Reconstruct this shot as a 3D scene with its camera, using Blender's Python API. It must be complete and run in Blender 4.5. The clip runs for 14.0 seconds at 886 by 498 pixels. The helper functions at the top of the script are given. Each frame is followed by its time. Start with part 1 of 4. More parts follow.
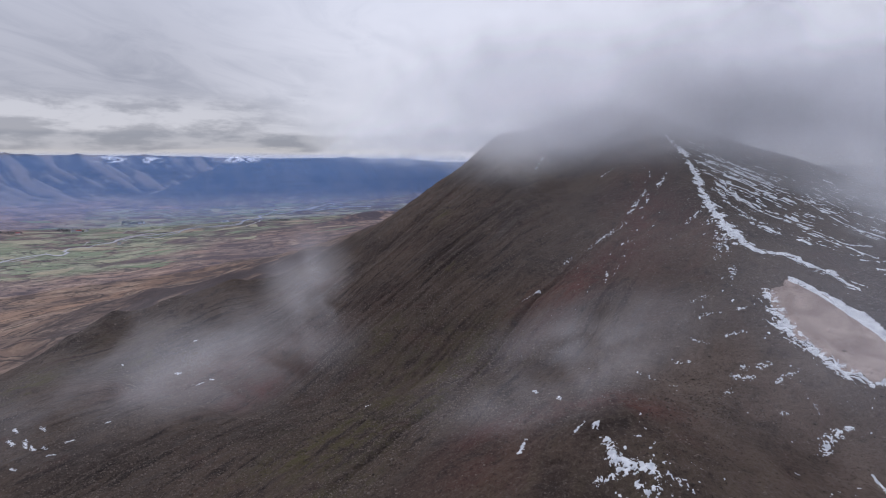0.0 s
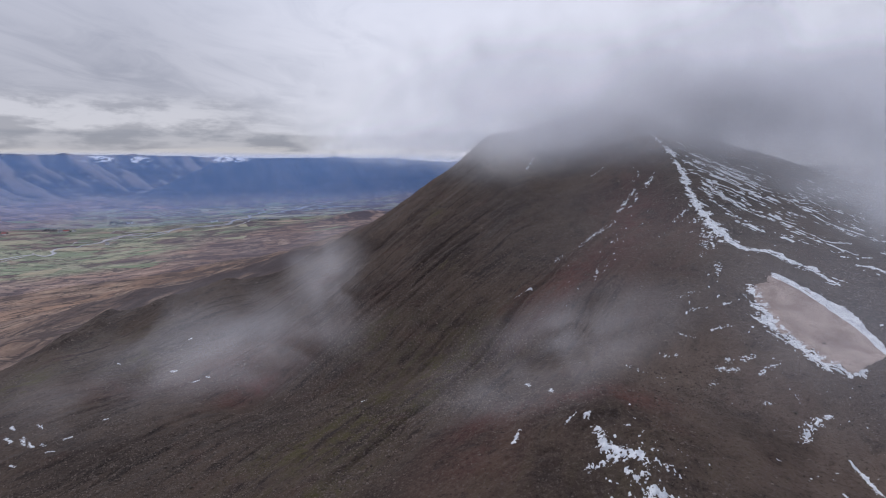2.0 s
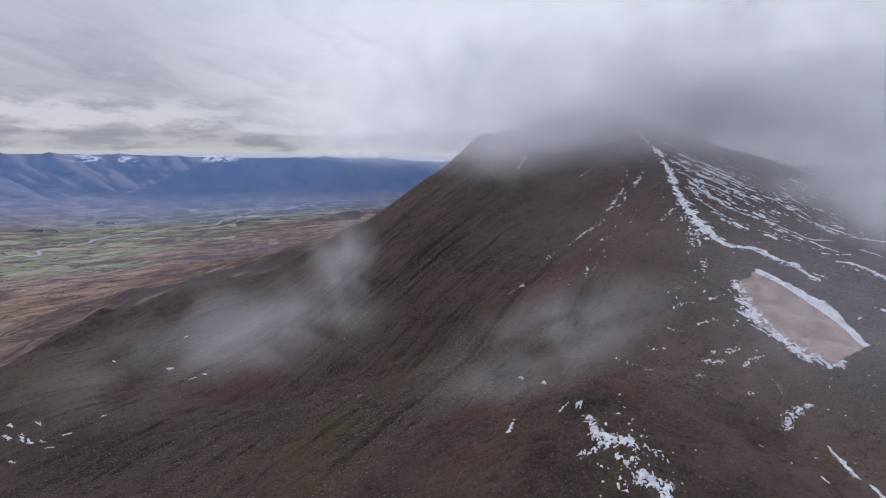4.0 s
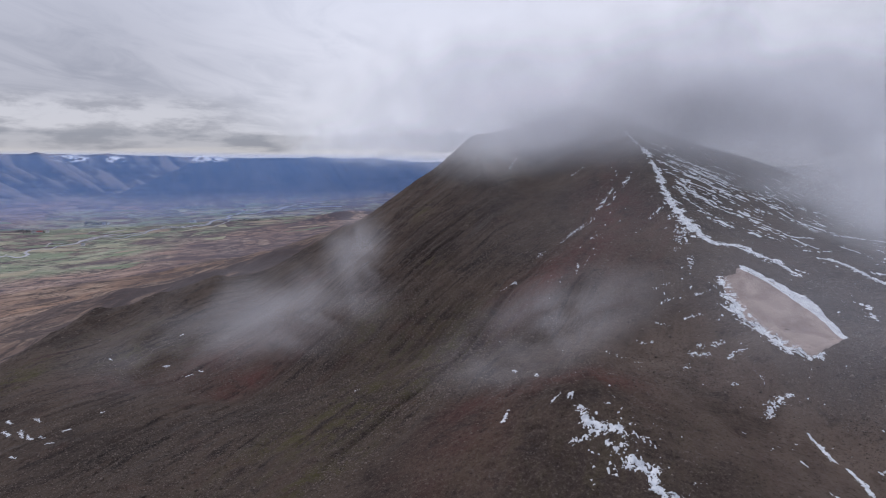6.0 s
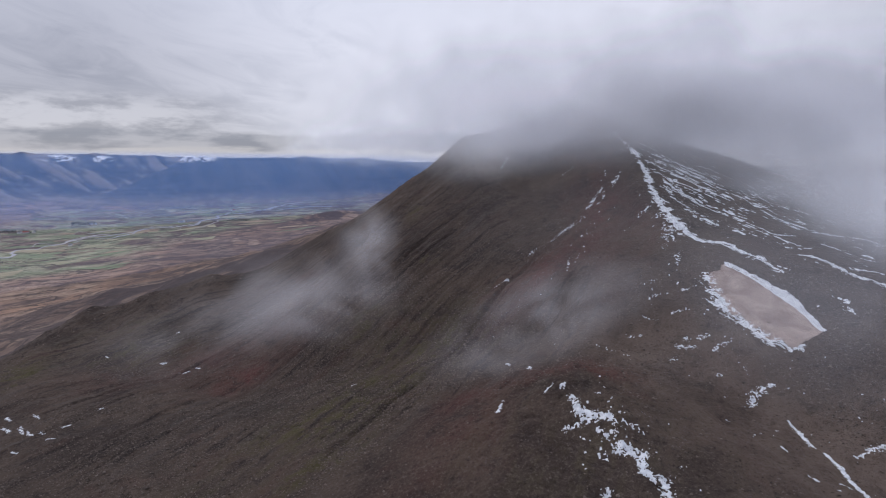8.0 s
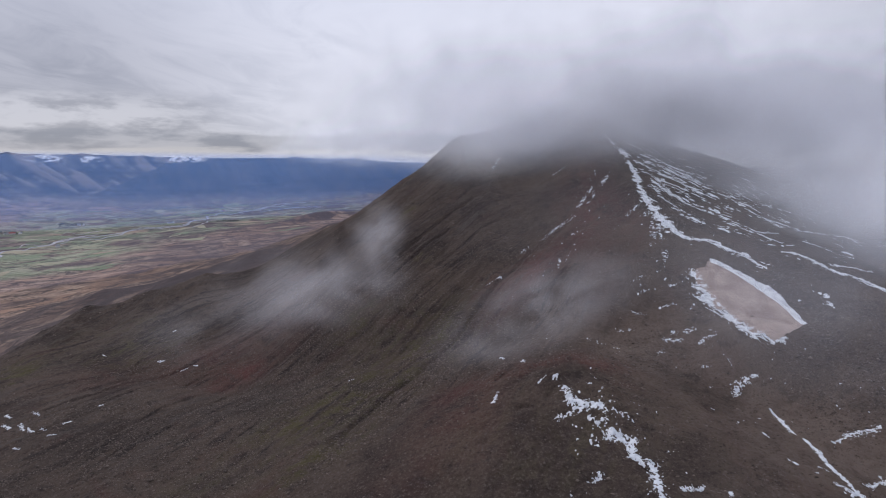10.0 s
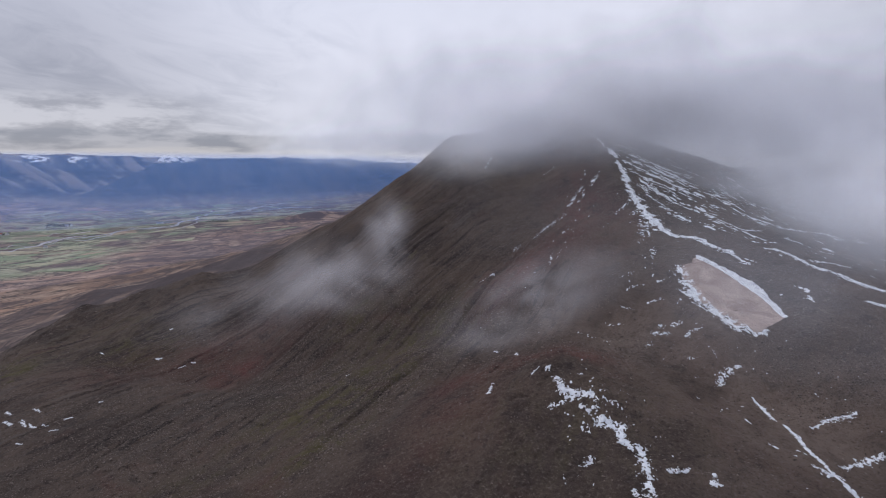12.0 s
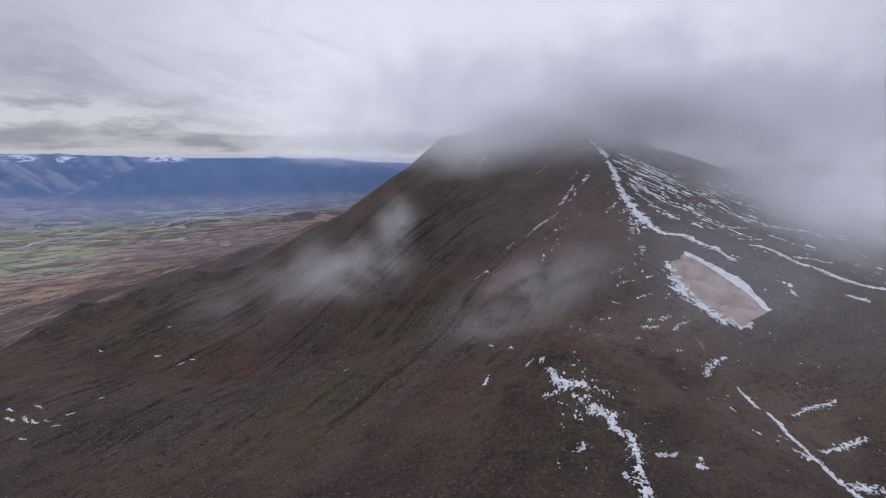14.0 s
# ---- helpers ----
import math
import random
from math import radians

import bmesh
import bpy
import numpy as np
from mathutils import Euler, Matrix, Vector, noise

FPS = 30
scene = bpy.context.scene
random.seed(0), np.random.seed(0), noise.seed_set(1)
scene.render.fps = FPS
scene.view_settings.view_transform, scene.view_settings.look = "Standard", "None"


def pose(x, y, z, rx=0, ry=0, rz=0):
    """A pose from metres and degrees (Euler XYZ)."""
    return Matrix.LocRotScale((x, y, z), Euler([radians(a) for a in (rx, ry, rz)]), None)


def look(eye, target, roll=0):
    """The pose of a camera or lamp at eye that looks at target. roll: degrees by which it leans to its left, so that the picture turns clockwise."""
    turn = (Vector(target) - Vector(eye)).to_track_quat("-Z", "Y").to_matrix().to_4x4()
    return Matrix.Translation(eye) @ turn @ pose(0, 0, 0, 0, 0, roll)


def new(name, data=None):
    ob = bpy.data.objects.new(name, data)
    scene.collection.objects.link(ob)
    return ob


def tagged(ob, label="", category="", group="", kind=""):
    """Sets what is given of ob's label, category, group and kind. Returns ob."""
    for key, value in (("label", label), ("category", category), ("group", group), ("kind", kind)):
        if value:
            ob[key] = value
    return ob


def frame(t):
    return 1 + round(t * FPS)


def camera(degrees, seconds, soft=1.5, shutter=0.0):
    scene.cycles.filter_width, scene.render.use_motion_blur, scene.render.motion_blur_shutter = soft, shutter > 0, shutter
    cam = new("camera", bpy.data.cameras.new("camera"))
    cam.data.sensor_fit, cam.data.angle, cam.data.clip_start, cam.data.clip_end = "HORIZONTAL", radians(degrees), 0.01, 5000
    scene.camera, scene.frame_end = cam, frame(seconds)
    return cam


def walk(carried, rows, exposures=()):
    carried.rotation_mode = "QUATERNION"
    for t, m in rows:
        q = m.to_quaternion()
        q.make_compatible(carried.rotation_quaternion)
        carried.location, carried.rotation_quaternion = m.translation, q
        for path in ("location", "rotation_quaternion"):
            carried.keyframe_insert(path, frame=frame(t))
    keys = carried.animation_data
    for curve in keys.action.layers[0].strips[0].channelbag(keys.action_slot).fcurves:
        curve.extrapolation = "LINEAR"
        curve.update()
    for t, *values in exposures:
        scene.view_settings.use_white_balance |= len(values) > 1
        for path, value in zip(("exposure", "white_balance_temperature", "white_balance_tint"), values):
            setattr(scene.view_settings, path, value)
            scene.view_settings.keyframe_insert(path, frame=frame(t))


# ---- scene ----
cam = camera(76.1, 14.0, soft=1.0)
METRES, EYE, TILT, LEAN, TURN = 60.0, 400.0, -12.0, 4.3, 0.0
ROWS = [
    (0.0, 0.0, 0.0, 0.0, -0.26, 3.86, -3.91),
    (0.5, -0.0079, -0.0254, -0.0057, -0.49, 3.87, -3.87),
    (1.0, -0.0171, -0.0548, -0.0123, -0.75, 3.88, -3.82),
    (1.5, -0.0265, -0.0799, -0.0192, -0.98, 3.89, -3.77),
    (2.0, -0.0369, -0.1099, -0.0268, -1.25, 3.9, -3.72),
    (2.5, -0.046, -0.1372, -0.0333, -1.46, 3.91, -3.67),
    (3.0, -0.06, -0.1688, -0.0415, -1.75, 3.91, -3.62),
    (5.5, -0.1156, -0.3178, -0.0906, -3.0, 4.05, -3.44),
    (6.0, -0.1271, -0.3514, -0.0986, -3.25, 4.07, -3.39),
    (6.5, -0.1388, -0.3818, -0.1064, -3.49, 4.08, -3.36),
    (7.0, -0.1531, -0.4176, -0.1158, -3.76, 4.09, -3.31),
    (7.5, -0.1657, -0.4483, -0.1243, -4.0, 4.11, -3.26),
    (8.0, -0.1812, -0.4838, -0.1334, -4.28, 4.12, -3.2),
    (10.5, -0.2517, -0.6545, -0.1829, -5.51, 4.24, -2.93),
    (11.0, -0.2669, -0.6917, -0.1935, -5.76, 4.25, -2.88),
    (11.5, -0.2806, -0.7243, -0.2029, -5.98, 4.28, -2.83),
    (12.0, -0.2954, -0.7615, -0.2124, -6.23, 4.29, -2.75),
    (12.5, -0.3081, -0.794, -0.222, -6.43, 4.3, -2.7),
    (13.0, -0.3246, -0.8313, -0.2321, -6.68, 4.31, -2.64),
    (13.5, -0.3391, -0.8635, -0.2411, -6.88, 4.31, -2.58),
    (14.0, -0.3571, -0.8982, -0.2511, -7.11, 4.31, -2.54),
]
walk(cam, [(t, pose(0, 0, EYE, TILT, LEAN, TURN) @ pose(METRES * x, METRES * y, METRES * z, 90 + pitch, roll, yaw)) for t, x, y, z, yaw, pitch, roll in ROWS], exposures=[(0.0, 0.0, 6000, 17.5)])

# ---- world, sun, exposure ----
scene.cycles.transparent_max_bounces = 64


class Net:
    """Short hand for building node trees."""

    def __init__(self, tree):
        self.tree = tree

    def node(self, kind, **settings):
        made = self.tree.nodes.new(kind)
        for key, value in settings.items():
            if key == "operation":
                made.operation = value
            elif key == "blend_type":
                made.blend_type = value
            elif key == "data_type":
                made.data_type = value
            elif key == "attribute_name":
                made.attribute_name = value
            elif key == "noise_type":
                made.noise_type = value
            elif key == "interpolation_type":
                made.interpolation_type = value
        return made

    def put(self, socket, value):
        if isinstance(value, bpy.types.NodeSocket):
            self.tree.links.new(value, socket)
        else:
            socket.default_value = value

    def math(self, op, a, b=0.0, clamp=False):
        n = self.node("ShaderNodeMath", operation=op)
        n.use_clamp = clamp
        self.put(n.inputs[0], a), self.put(n.inputs[1], b)
        return n.outputs[0]

    def ramp(self, value, lo, hi, a=0.0, b=1.0):
        n = self.node("ShaderNodeMapRange", interpolation_type="SMOOTHSTEP")
        for k, v in enumerate((value, lo, hi, a, b)):
            self.put(n.inputs[k], v)
        return n.outputs[0]

    def mix(self, fac, a, b, blend="MIX"):
        n = self.node("ShaderNodeMix", data_type="RGBA", blend_type=blend)
        self.put(n.inputs[0], fac), self.put(n.inputs[6], a), self.put(n.inputs[7], b)
        return n.outputs[2]

    def noise(self, vector, scale, detail=4.0, rough=0.55, distort=0.0):
        n = self.node("ShaderNodeTexNoise")
        self.put(n.inputs["Vector"], vector)
        n.inputs["Scale"].default_value, n.inputs["Detail"].default_value = scale, detail
        n.inputs["Roughness"].default_value, n.inputs["Distortion"].default_value = rough, distort
        return n.outputs["Fac"]

    def place(self, vector, scale=(1, 1, 1), turn=0.0, shift=(0, 0, 0)):
        if turn:
            r = self.node("ShaderNodeMapping")
            self.put(r.inputs["Vector"], vector)
            r.inputs["Rotation"].default_value = (0, 0, radians(turn))
            vector = r.outputs["Vector"]
        n = self.node("ShaderNodeMapping")
        self.put(n.inputs["Vector"], vector)
        n.inputs["Location"].default_value, n.inputs["Scale"].default_value = shift, scale
        return n.outputs["Vector"]


def rgb(r, g, b):
    return (r, g, b, 1.0)


world = bpy.data.worlds.new("overcast sky")
scene.world = world
world.use_nodes = True
world.node_tree.nodes.clear()
w = Net(world.node_tree)
air = w.node("ShaderNodeTexSky")
air.sky_type, air.sun_disc = "NISHITA", False
air.sun_elevation, air.sun_rotation = radians(38), radians(-35)
air.altitude = 900
way = w.node("ShaderNodeTexCoord").outputs["Generated"]
parts = w.node("ShaderNodeSeparateXYZ")
w.put(parts.inputs[0], way)
up = w.math("MAXIMUM", parts.outputs[2], 0.0)
deck = w.math("ADD", up, 0.10)
flat = w.node("ShaderNodeCombineXYZ")
w.put(flat.inputs[0], w.math("DIVIDE", parts.outputs[0], deck))
w.put(flat.inputs[1], w.math("DIVIDE", parts.outputs[1], deck))
w.put(flat.inputs[2], w.math("MULTIPLY", parts.outputs[2], 1.5))
big = w.noise(w.place(flat.outputs[0], (0.55, 0.30, 1)), 1.0, 4, 0.5, 0.4)
fine = w.noise(w.place(flat.outputs[0], (1.5, 0.7, 1), 12), 1.9, 9, 0.62, 0.9)
cover = w.math("ADD", w.math("MULTIPLY", big, 0.55), w.math("MULTIPLY", fine, 0.45))
aim = w.node("ShaderNodeVectorMath", operation="DOT_PRODUCT")
w.put(aim.inputs[0], way)
aim.inputs[1].default_value = Vector((0.20, 0.94, 0.28)).normalized()
thin = w.ramp(aim.outputs["Value"], 0.76, 0.99)
pale = w.mix(thin, rgb(0.455, 0.455, 0.465), rgb(0.80, 0.80, 0.80))
heavy = w.mix(thin, rgb(0.335, 0.34, 0.36), rgb(0.68, 0.685, 0.695))
grey = w.mix(w.ramp(cover, 0.38, 0.58), heavy, pale)
# low clouds over the far rim: puffs, a dark streak and a clear bright slit
heap = w.noise(w.place(way, (8, 8, 30)), 1.0, 8, 0.58, 0.12)
reach_ = w.noise(w.place(way, (5, 5, 40), 0, (3, 1, 2)), 1.0, 6, 0.58, 0.1)
tall = w.math("ADD", parts.outputs[2], w.math("MULTIPLY", w.math("SUBTRACT", reach_, 0.5), 0.035))
puffs = w.mix(w.ramp(heap, 0.43, 0.59), rgb(0.345, 0.345, 0.355), rgb(0.58, 0.575, 0.565))
puffs = w.mix(w.ramp(thin, 0.1, 0.7), puffs, grey)
grey = w.mix(w.ramp(tall, 0.085, 0.13), puffs, grey)
streak = w.mix(w.ramp(heap, 0.40, 0.60), rgb(0.255, 0.265, 0.29), rgb(0.43, 0.43, 0.435))
grey = w.mix(w.ramp(tall, 0.052, 0.064), streak, grey)
grey = w.mix(w.ramp(tall, 0.029, 0.036), rgb(0.50, 0.49, 0.47), grey)
lit = w.mix(w.ramp(parts.outputs[2], 0.10, 0.55), grey, rgb(0.70, 0.745, 0.80))
dim = w.mix(w.ramp(parts.outputs[2], -0.10, 0.0), rgb(0.16, 0.155, 0.15), lit)
blue = w.node("ShaderNodeVectorMath", operation="SCALE")
w.put(blue.inputs[0], air.outputs[0])
blue.inputs["Scale"].default_value = 0.10
ground_glow = w.mix(0.93, blue.outputs[0], dim)
back = w.node("ShaderNodeBackground")
w.put(back.inputs[0], ground_glow)
back.inputs[1].default_value = 1.0
out = w.node("ShaderNodeOutputWorld")
w.put(out.inputs[0], back.outputs[0])

sun = new("sun", bpy.data.lights.new("sun", "SUN"))
sun.data.energy, sun.data.angle, sun.data.color = 1.2, radians(10), (1.0, 0.95, 0.88)
sun.matrix_world = look((-2000, 2800, 3000), (0, 300, 200))


# ---- materials ----
def material(name):
    m = bpy.data.materials.new(name)
    m.use_nodes = True
    m.node_tree.nodes.clear()
    return m, Net(m.node_tree)


def finish(n, colour, rough=0.9, height=None, relief=0.3, reach=0.2, specular=0.25):
    b = n.node("ShaderNodeBsdfPrincipled")
    n.put(b.inputs["Base Color"], colour), n.put(b.inputs["Roughness"], rough)
    n.put(b.inputs["Specular IOR Level"], specular)
    if height is not None:
        bump = n.node("ShaderNodeBump")
        bump.inputs["Strength"].default_value, bump.inputs["Distance"].default_value = relief, reach
        n.put(bump.inputs["Height"], height)
        n.put(b.inputs["Normal"], bump.outputs[0])
    o = n.node("ShaderNodeOutputMaterial")
    n.put(o.inputs[0], b.outputs[0])
    return b


def scree_material():
    """Dark volcanic scree with rusty bands, moss and paler stones."""
    m, n = material("scree")
    spot = n.node("ShaderNodeTexCoord").outputs["Object"]
    soil = n.node("ShaderNodeVertexColor")
    soil.layer_name = "soil"
    mask = n.node("ShaderNodeSeparateColor")
    n.put(mask.inputs[0], soil.outputs[0])
    fall = n.node("ShaderNodeAttribute", attribute_name="fall")
    zones = n.noise(spot, 0.018, 5, 0.6, 0.5)
    patches = n.noise(spot, 0.10, 7, 0.68, 0.4)
    streaks = n.noise(n.place(fall.outputs["Vector"], (0.16, 0.022, 1)), 1.0, 7, 0.68, 0.4)
    gravel = n.noise(spot, 0.75, 6, 0.78)
    grit = n.noise(spot, 3.2, 4, 0.75)
    base = n.mix(n.ramp(zones, 0.35, 0.65), rgb(0.052, 0.038, 0.032), rgb(0.102, 0.074, 0.058))
    runs = mask.outputs[2]
    base = n.mix(n.math("MULTIPLY", runs, n.ramp(streaks, 0.50, 0.66, 0, 0.8)), base, rgb(0.088, 0.074, 0.068))
    # dark streaks down the face paint gully shadow lines into the colour
    base = n.mix(n.math("MULTIPLY", runs, n.ramp(streaks, 0.48, 0.36, 0, 0.8)), base, rgb(0.022, 0.018, 0.017))
    base = n.mix(n.ramp(patches, 0.46, 0.34, 0, 0.55), base, rgb(0.026, 0.021, 0.020))
    base = n.mix(n.ramp(patches, 0.54, 0.68, 0, 0.45), base, rgb(0.092, 0.070, 0.060))
    rust = n.noise(n.place(spot, (1, 1, 1), 0, (40, 90, 10)), 0.028, 5, 0.62, 0.6)
    base = n.mix(n.ramp(rust, 0.54, 0.72, 0, 0.40), base, rgb(0.098, 0.047, 0.038))
    red = n.math("MULTIPLY", mask.outputs[0], n.ramp(patches, 0.32, 0.60, 0.25, 1.0))
    base = n.mix(red, base, rgb(0.125, 0.038, 0.035))
    moss = n.math("MULTIPLY", mask.outputs[1], n.ramp(n.math("ADD", n.math("MULTIPLY", patches, 0.5), n.math("MULTIPLY", streaks, 0.5)), 0.46, 0.58))
    base = n.mix(moss, base, rgb(0.082, 0.070, 0.030))
    # pale soil, strengthened to paint the lightening of thin mist over the knoll
    base = n.mix(n.math("MULTIPLY", soil.outputs[1], n.ramp(patches, 0.30, 0.60, 0.45, 0.9)), base, rgb(0.188, 0.143, 0.118))
    base = n.mix(n.ramp(gravel, 0.52, 0.66, 0, 0.75), base, rgb(0.166, 0.138, 0.124))
    base = n.mix(n.ramp(gravel, 0.47, 0.33, 0, 0.75), base, rgb(0.016, 0.013, 0.012))
    base = n.mix(n.ramp(grit, 0.55, 0.70, 0, 0.5), base, rgb(0.22, 0.19, 0.172))
    base = n.mix(1.0, base, rgb(0.88, 0.87, 0.86), "MULTIPLY")
    tall = n.math("ADD", n.math("MULTIPLY", gravel, 1.1), n.math("ADD", n.math("MULTIPLY", patches, 2.0), n.math("MULTIPLY", grit, 0.3)))
    finish(n, base, 0.95, tall, 0.85, 1.0, 0.12)
    return m


def snow_material():
    m, n = material("snow")
    spot = n.node("ShaderNodeTexCoord").outputs["Object"]
    crust, grain = n.noise(spot, 0.35, 5, 0.6), n.noise(spot, 3.0, 4, 0.6)
    c = n.mix(n.ramp(crust, 0.35, 0.62), rgb(0.52, 0.54, 0.58), rgb(0.72, 0.735, 0.76))
    c = n.mix(n.ramp(grain, 0.60, 0.78, 0, 0.35), c, rgb(0.42, 0.40, 0.38))
    finish(n, c, 0.75, n.math("ADD", crust, n.math("MULTIPLY", grain, 0.3)), 0.4, 0.25, 0.3)
    return m


def dusty_snow_material():
    m, n = material("dust covered snow")
    spot = n.node("ShaderNodeTexCoord").outputs["Object"]
    a, b = n.noise(spot, 0.075, 6, 0.62, 0.6), n.noise(n.place(spot, (0.9, 0.15, 0.4), 20), 1.0, 5, 0.6)
    c = n.mix(n.ramp(a, 0.34, 0.66), rgb(0.250, 0.186, 0.160), rgb(0.385, 0.305, 0.268))
    c = n.mix(n.ramp(b, 0.50, 0.75, 0, 0.35), c, rgb(0.40, 0.36, 0.34))
    soil = n.node("ShaderNodeVertexColor")
    soil.layer_name = "soil"
    mask = n.node("ShaderNodeSeparateColor")
    n.put(mask.inputs[0], soil.outputs[0])
    torn = n.noise(spot, 0.45, 6, 0.68, 0.3)
    clean = n.ramp(n.math("ADD", mask.outputs[0], n.math("MULTIPLY", n.math("SUBTRACT", torn, 0.5), 1.5)), 0.42, 0.60)
    c = n.mix(clean, c, rgb(0.66, 0.675, 0.70))
    finish(n, c, 0.85, a, 0.3, 0.4, 0.2)
    return m


def moor_material():
    """Autumn moor, bog and pasture on a valley floor."""
    m, n = material("moor")
    spot = n.node("ShaderNodeTexCoord").outputs["Object"]
    soil = n.node("ShaderNodeVertexColor")
    soil.layer_name = "soil"
    mask = n.node("ShaderNodeSeparateColor")
    n.put(mask.inputs[0], soil.outputs[0])
    zones = n.noise(spot, 0.0020, 5, 0.6, 0.8)
    bands = n.noise(n.place(spot, (0.0052, 0.0078, 0.004), -20), 1.0, 7, 0.62, 1.0)
    hags = n.noise(n.place(spot, (0.012, 0.017, 0.01), -20, (7, 3, 1)), 1.0, 7, 0.68, 0.8)
    tufts = n.noise(spot, 0.06, 6, 0.72, 0.4)
    bed = n.noise(n.place(spot, (0.0040, 0.0085, 0.004), -12, (2, 9, 4)), 1.0, 6, 0.55, 1.1)
    becks = n.ramp(n.math("ABSOLUTE", n.math("SUBTRACT", bed, 0.5)), 0.006, 0.022, 1.0, 0.0)
    base = n.mix(n.ramp(zones, 0.36, 0.62), rgb(0.215, 0.162, 0.138), rgb(0.345, 0.218, 0.152))
    base = n.mix(n.ramp(bands, 0.52, 0.64, 0, 0.65), base, rgb(0.440, 0.330, 0.245))
    base = n.mix(n.ramp(bands, 0.48, 0.40, 0, 0.75), base, rgb(0.098, 0.074, 0.072))
    base = n.mix(n.ramp(hags, 0.47, 0.38, 0, 0.80), base, rgb(0.066, 0.052, 0.050))
    base = n.mix(n.ramp(hags, 0.55, 0.66, 0, 0.40), base, rgb(0.43, 0.310, 0.225))
    green = n.math("MULTIPLY", mask.outputs[0], n.ramp(n.math("ADD", n.math("MULTIPLY", zones, 0.35), n.math("MULTIPLY", bands, 0.65)), 0.42, 0.53))
    base = n.mix(green, base, n.mix(n.ramp(hags, 0.40, 0.60), rgb(0.180, 0.212, 0.125), rgb(0.345, 0.350, 0.230)))
    base = n.mix(n.ramp(tufts, 0.48, 0.33, 0, 0.55), base, rgb(0.085, 0.068, 0.056))
    base = n.mix(n.math("MULTIPLY", becks, 0.75), base, rgb(0.052, 0.046, 0.046))
    heath = n.math("MULTIPLY", mask.outputs[1], n.ramp(n.math("ADD", n.math("MULTIPLY", hags, 0.5), n.math("MULTIPLY", bands, 0.5)), 0.47, 0.60, 1.0, 0.42))
    base = n.mix(heath, base, rgb(0.072, 0.057, 0.058))
    finish(n, base, 0.95, n.math("ADD", tufts, n.math("MULTIPLY", hags, 2.0)), 0.7, 6.0, 0.1)
    return m


def fell_material(rock, heath, scar_lit):
    """Far, layered basalt fells under heath."""
    m, n = material("fell")
    spot = n.node("ShaderNodeTexCoord").outputs["Object"]
    parts = n.node("ShaderNodeSeparateXYZ")
    n.put(parts.inputs[0], spot)
    a, b = n.noise(spot, 0.0035, 6, 0.62, 0.4), n.noise(spot, 0.018, 6, 0.65)
    layers = n.noise(n.place(spot, (0.0008, 0.0008, 0.06)), 1.0, 4, 0.6, 0.3)
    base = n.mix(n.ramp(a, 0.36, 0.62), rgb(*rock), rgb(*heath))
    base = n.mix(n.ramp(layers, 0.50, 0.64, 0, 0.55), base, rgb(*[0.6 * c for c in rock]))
    base = n.mix(n.ramp(b, 0.52, 0.70, 0, 0.6), base, rgb(*scar_lit))
    soil = n.node("ShaderNodeVertexColor")
    soil.layer_name = "soil"
    scree = n.node("ShaderNodeSeparateColor")
    n.put(scree.inputs[0], soil.outputs[0])
    # painted relief: lit buttresses paler, shaded gullies darker, besides bare scree
    base = n.mix(n.math("MULTIPLY", scree.outputs[0], 0.65), base, rgb(*scar_lit))
    base = n.mix(n.math("MULTIPLY", scree.outputs[1], 0.55), base, rgb(*[0.5 * c for c in rock]))
    low = n.ramp(n.math("ADD", parts.outputs[2], n.math("MULTIPLY", a, 120.0)), 320.0, 215.0)
    turf = n.mix(n.ramp(b, 0.40, 0.62), rgb(0.15, 0.118, 0.100), rgb(0.28, 0.21, 0.16))
    turf = n.mix(n.ramp(n.noise(n.place(spot, (0.004, 0.014, 0.004), -25), 1.0, 6, 0.65, 0.8), 0.50, 0.62, 0, 0.7), turf, rgb(0.210, 0.220, 0.150))
    base = n.mix(n.math("MULTIPLY", low, 0.85), base, turf)
    snow = n.math("MULTIPLY", n.ramp(parts.outputs[2], 512.0, 526.0), n.ramp(b, 0.44, 0.56))
    base = n.mix(snow, base, rgb(0.75, 0.77, 0.80))
    finish(n, base, 0.95, b, 0.5, 20.0, 0.05)
    return m


def water_material():
    m, n = material("river water")
    spot = n.node("ShaderNodeTexCoord").outputs["Object"]
    finish(n, rgb(0.20, 0.21, 0.22), 0.30, n.noise(spot, 0.05, 4), 0.1, 1.0, 0.6)
    return m


def shingle_material():
    m, n = material("river shingle")
    a = n.noise(n.node("ShaderNodeTexCoord").outputs["Object"], 0.05, 5, 0.65)
    finish(n, n.mix(n.ramp(a, 0.35, 0.65), rgb(0.24, 0.22, 0.21), rgb(0.50, 0.48, 0.46)), 0.9, a, 0.3, 1.0, 0.2)
    return m


def field_material():
    m, n = material("pasture")
    spot = n.node("ShaderNodeTexCoord").outputs["Object"]
    chance = n.node("ShaderNodeObjectInfo").outputs["Random"]
    a = n.noise(spot, 0.02, 5, 0.6)
    c = n.mix(n.ramp(chance, 0.35, 0.75), rgb(0.195, 0.238, 0.140), rgb(0.375, 0.345, 0.225))
    c = n.mix(n.ramp(chance, 0.24, 0.10, 0, 0.8), c, rgb(0.130, 0.150, 0.100))
    c = n.mix(n.ramp(chance, 0.80, 0.88, 0, 0.9), c, rgb(0.33, 0.24, 0.17))
    c = n.mix(n.ramp(a, 0.35, 0.65, 0, 0.4), c, rgb(0.17, 0.175, 0.105))
    finish(n, c, 0.95, a, 0.2, 1.0, 0.1)
    return m


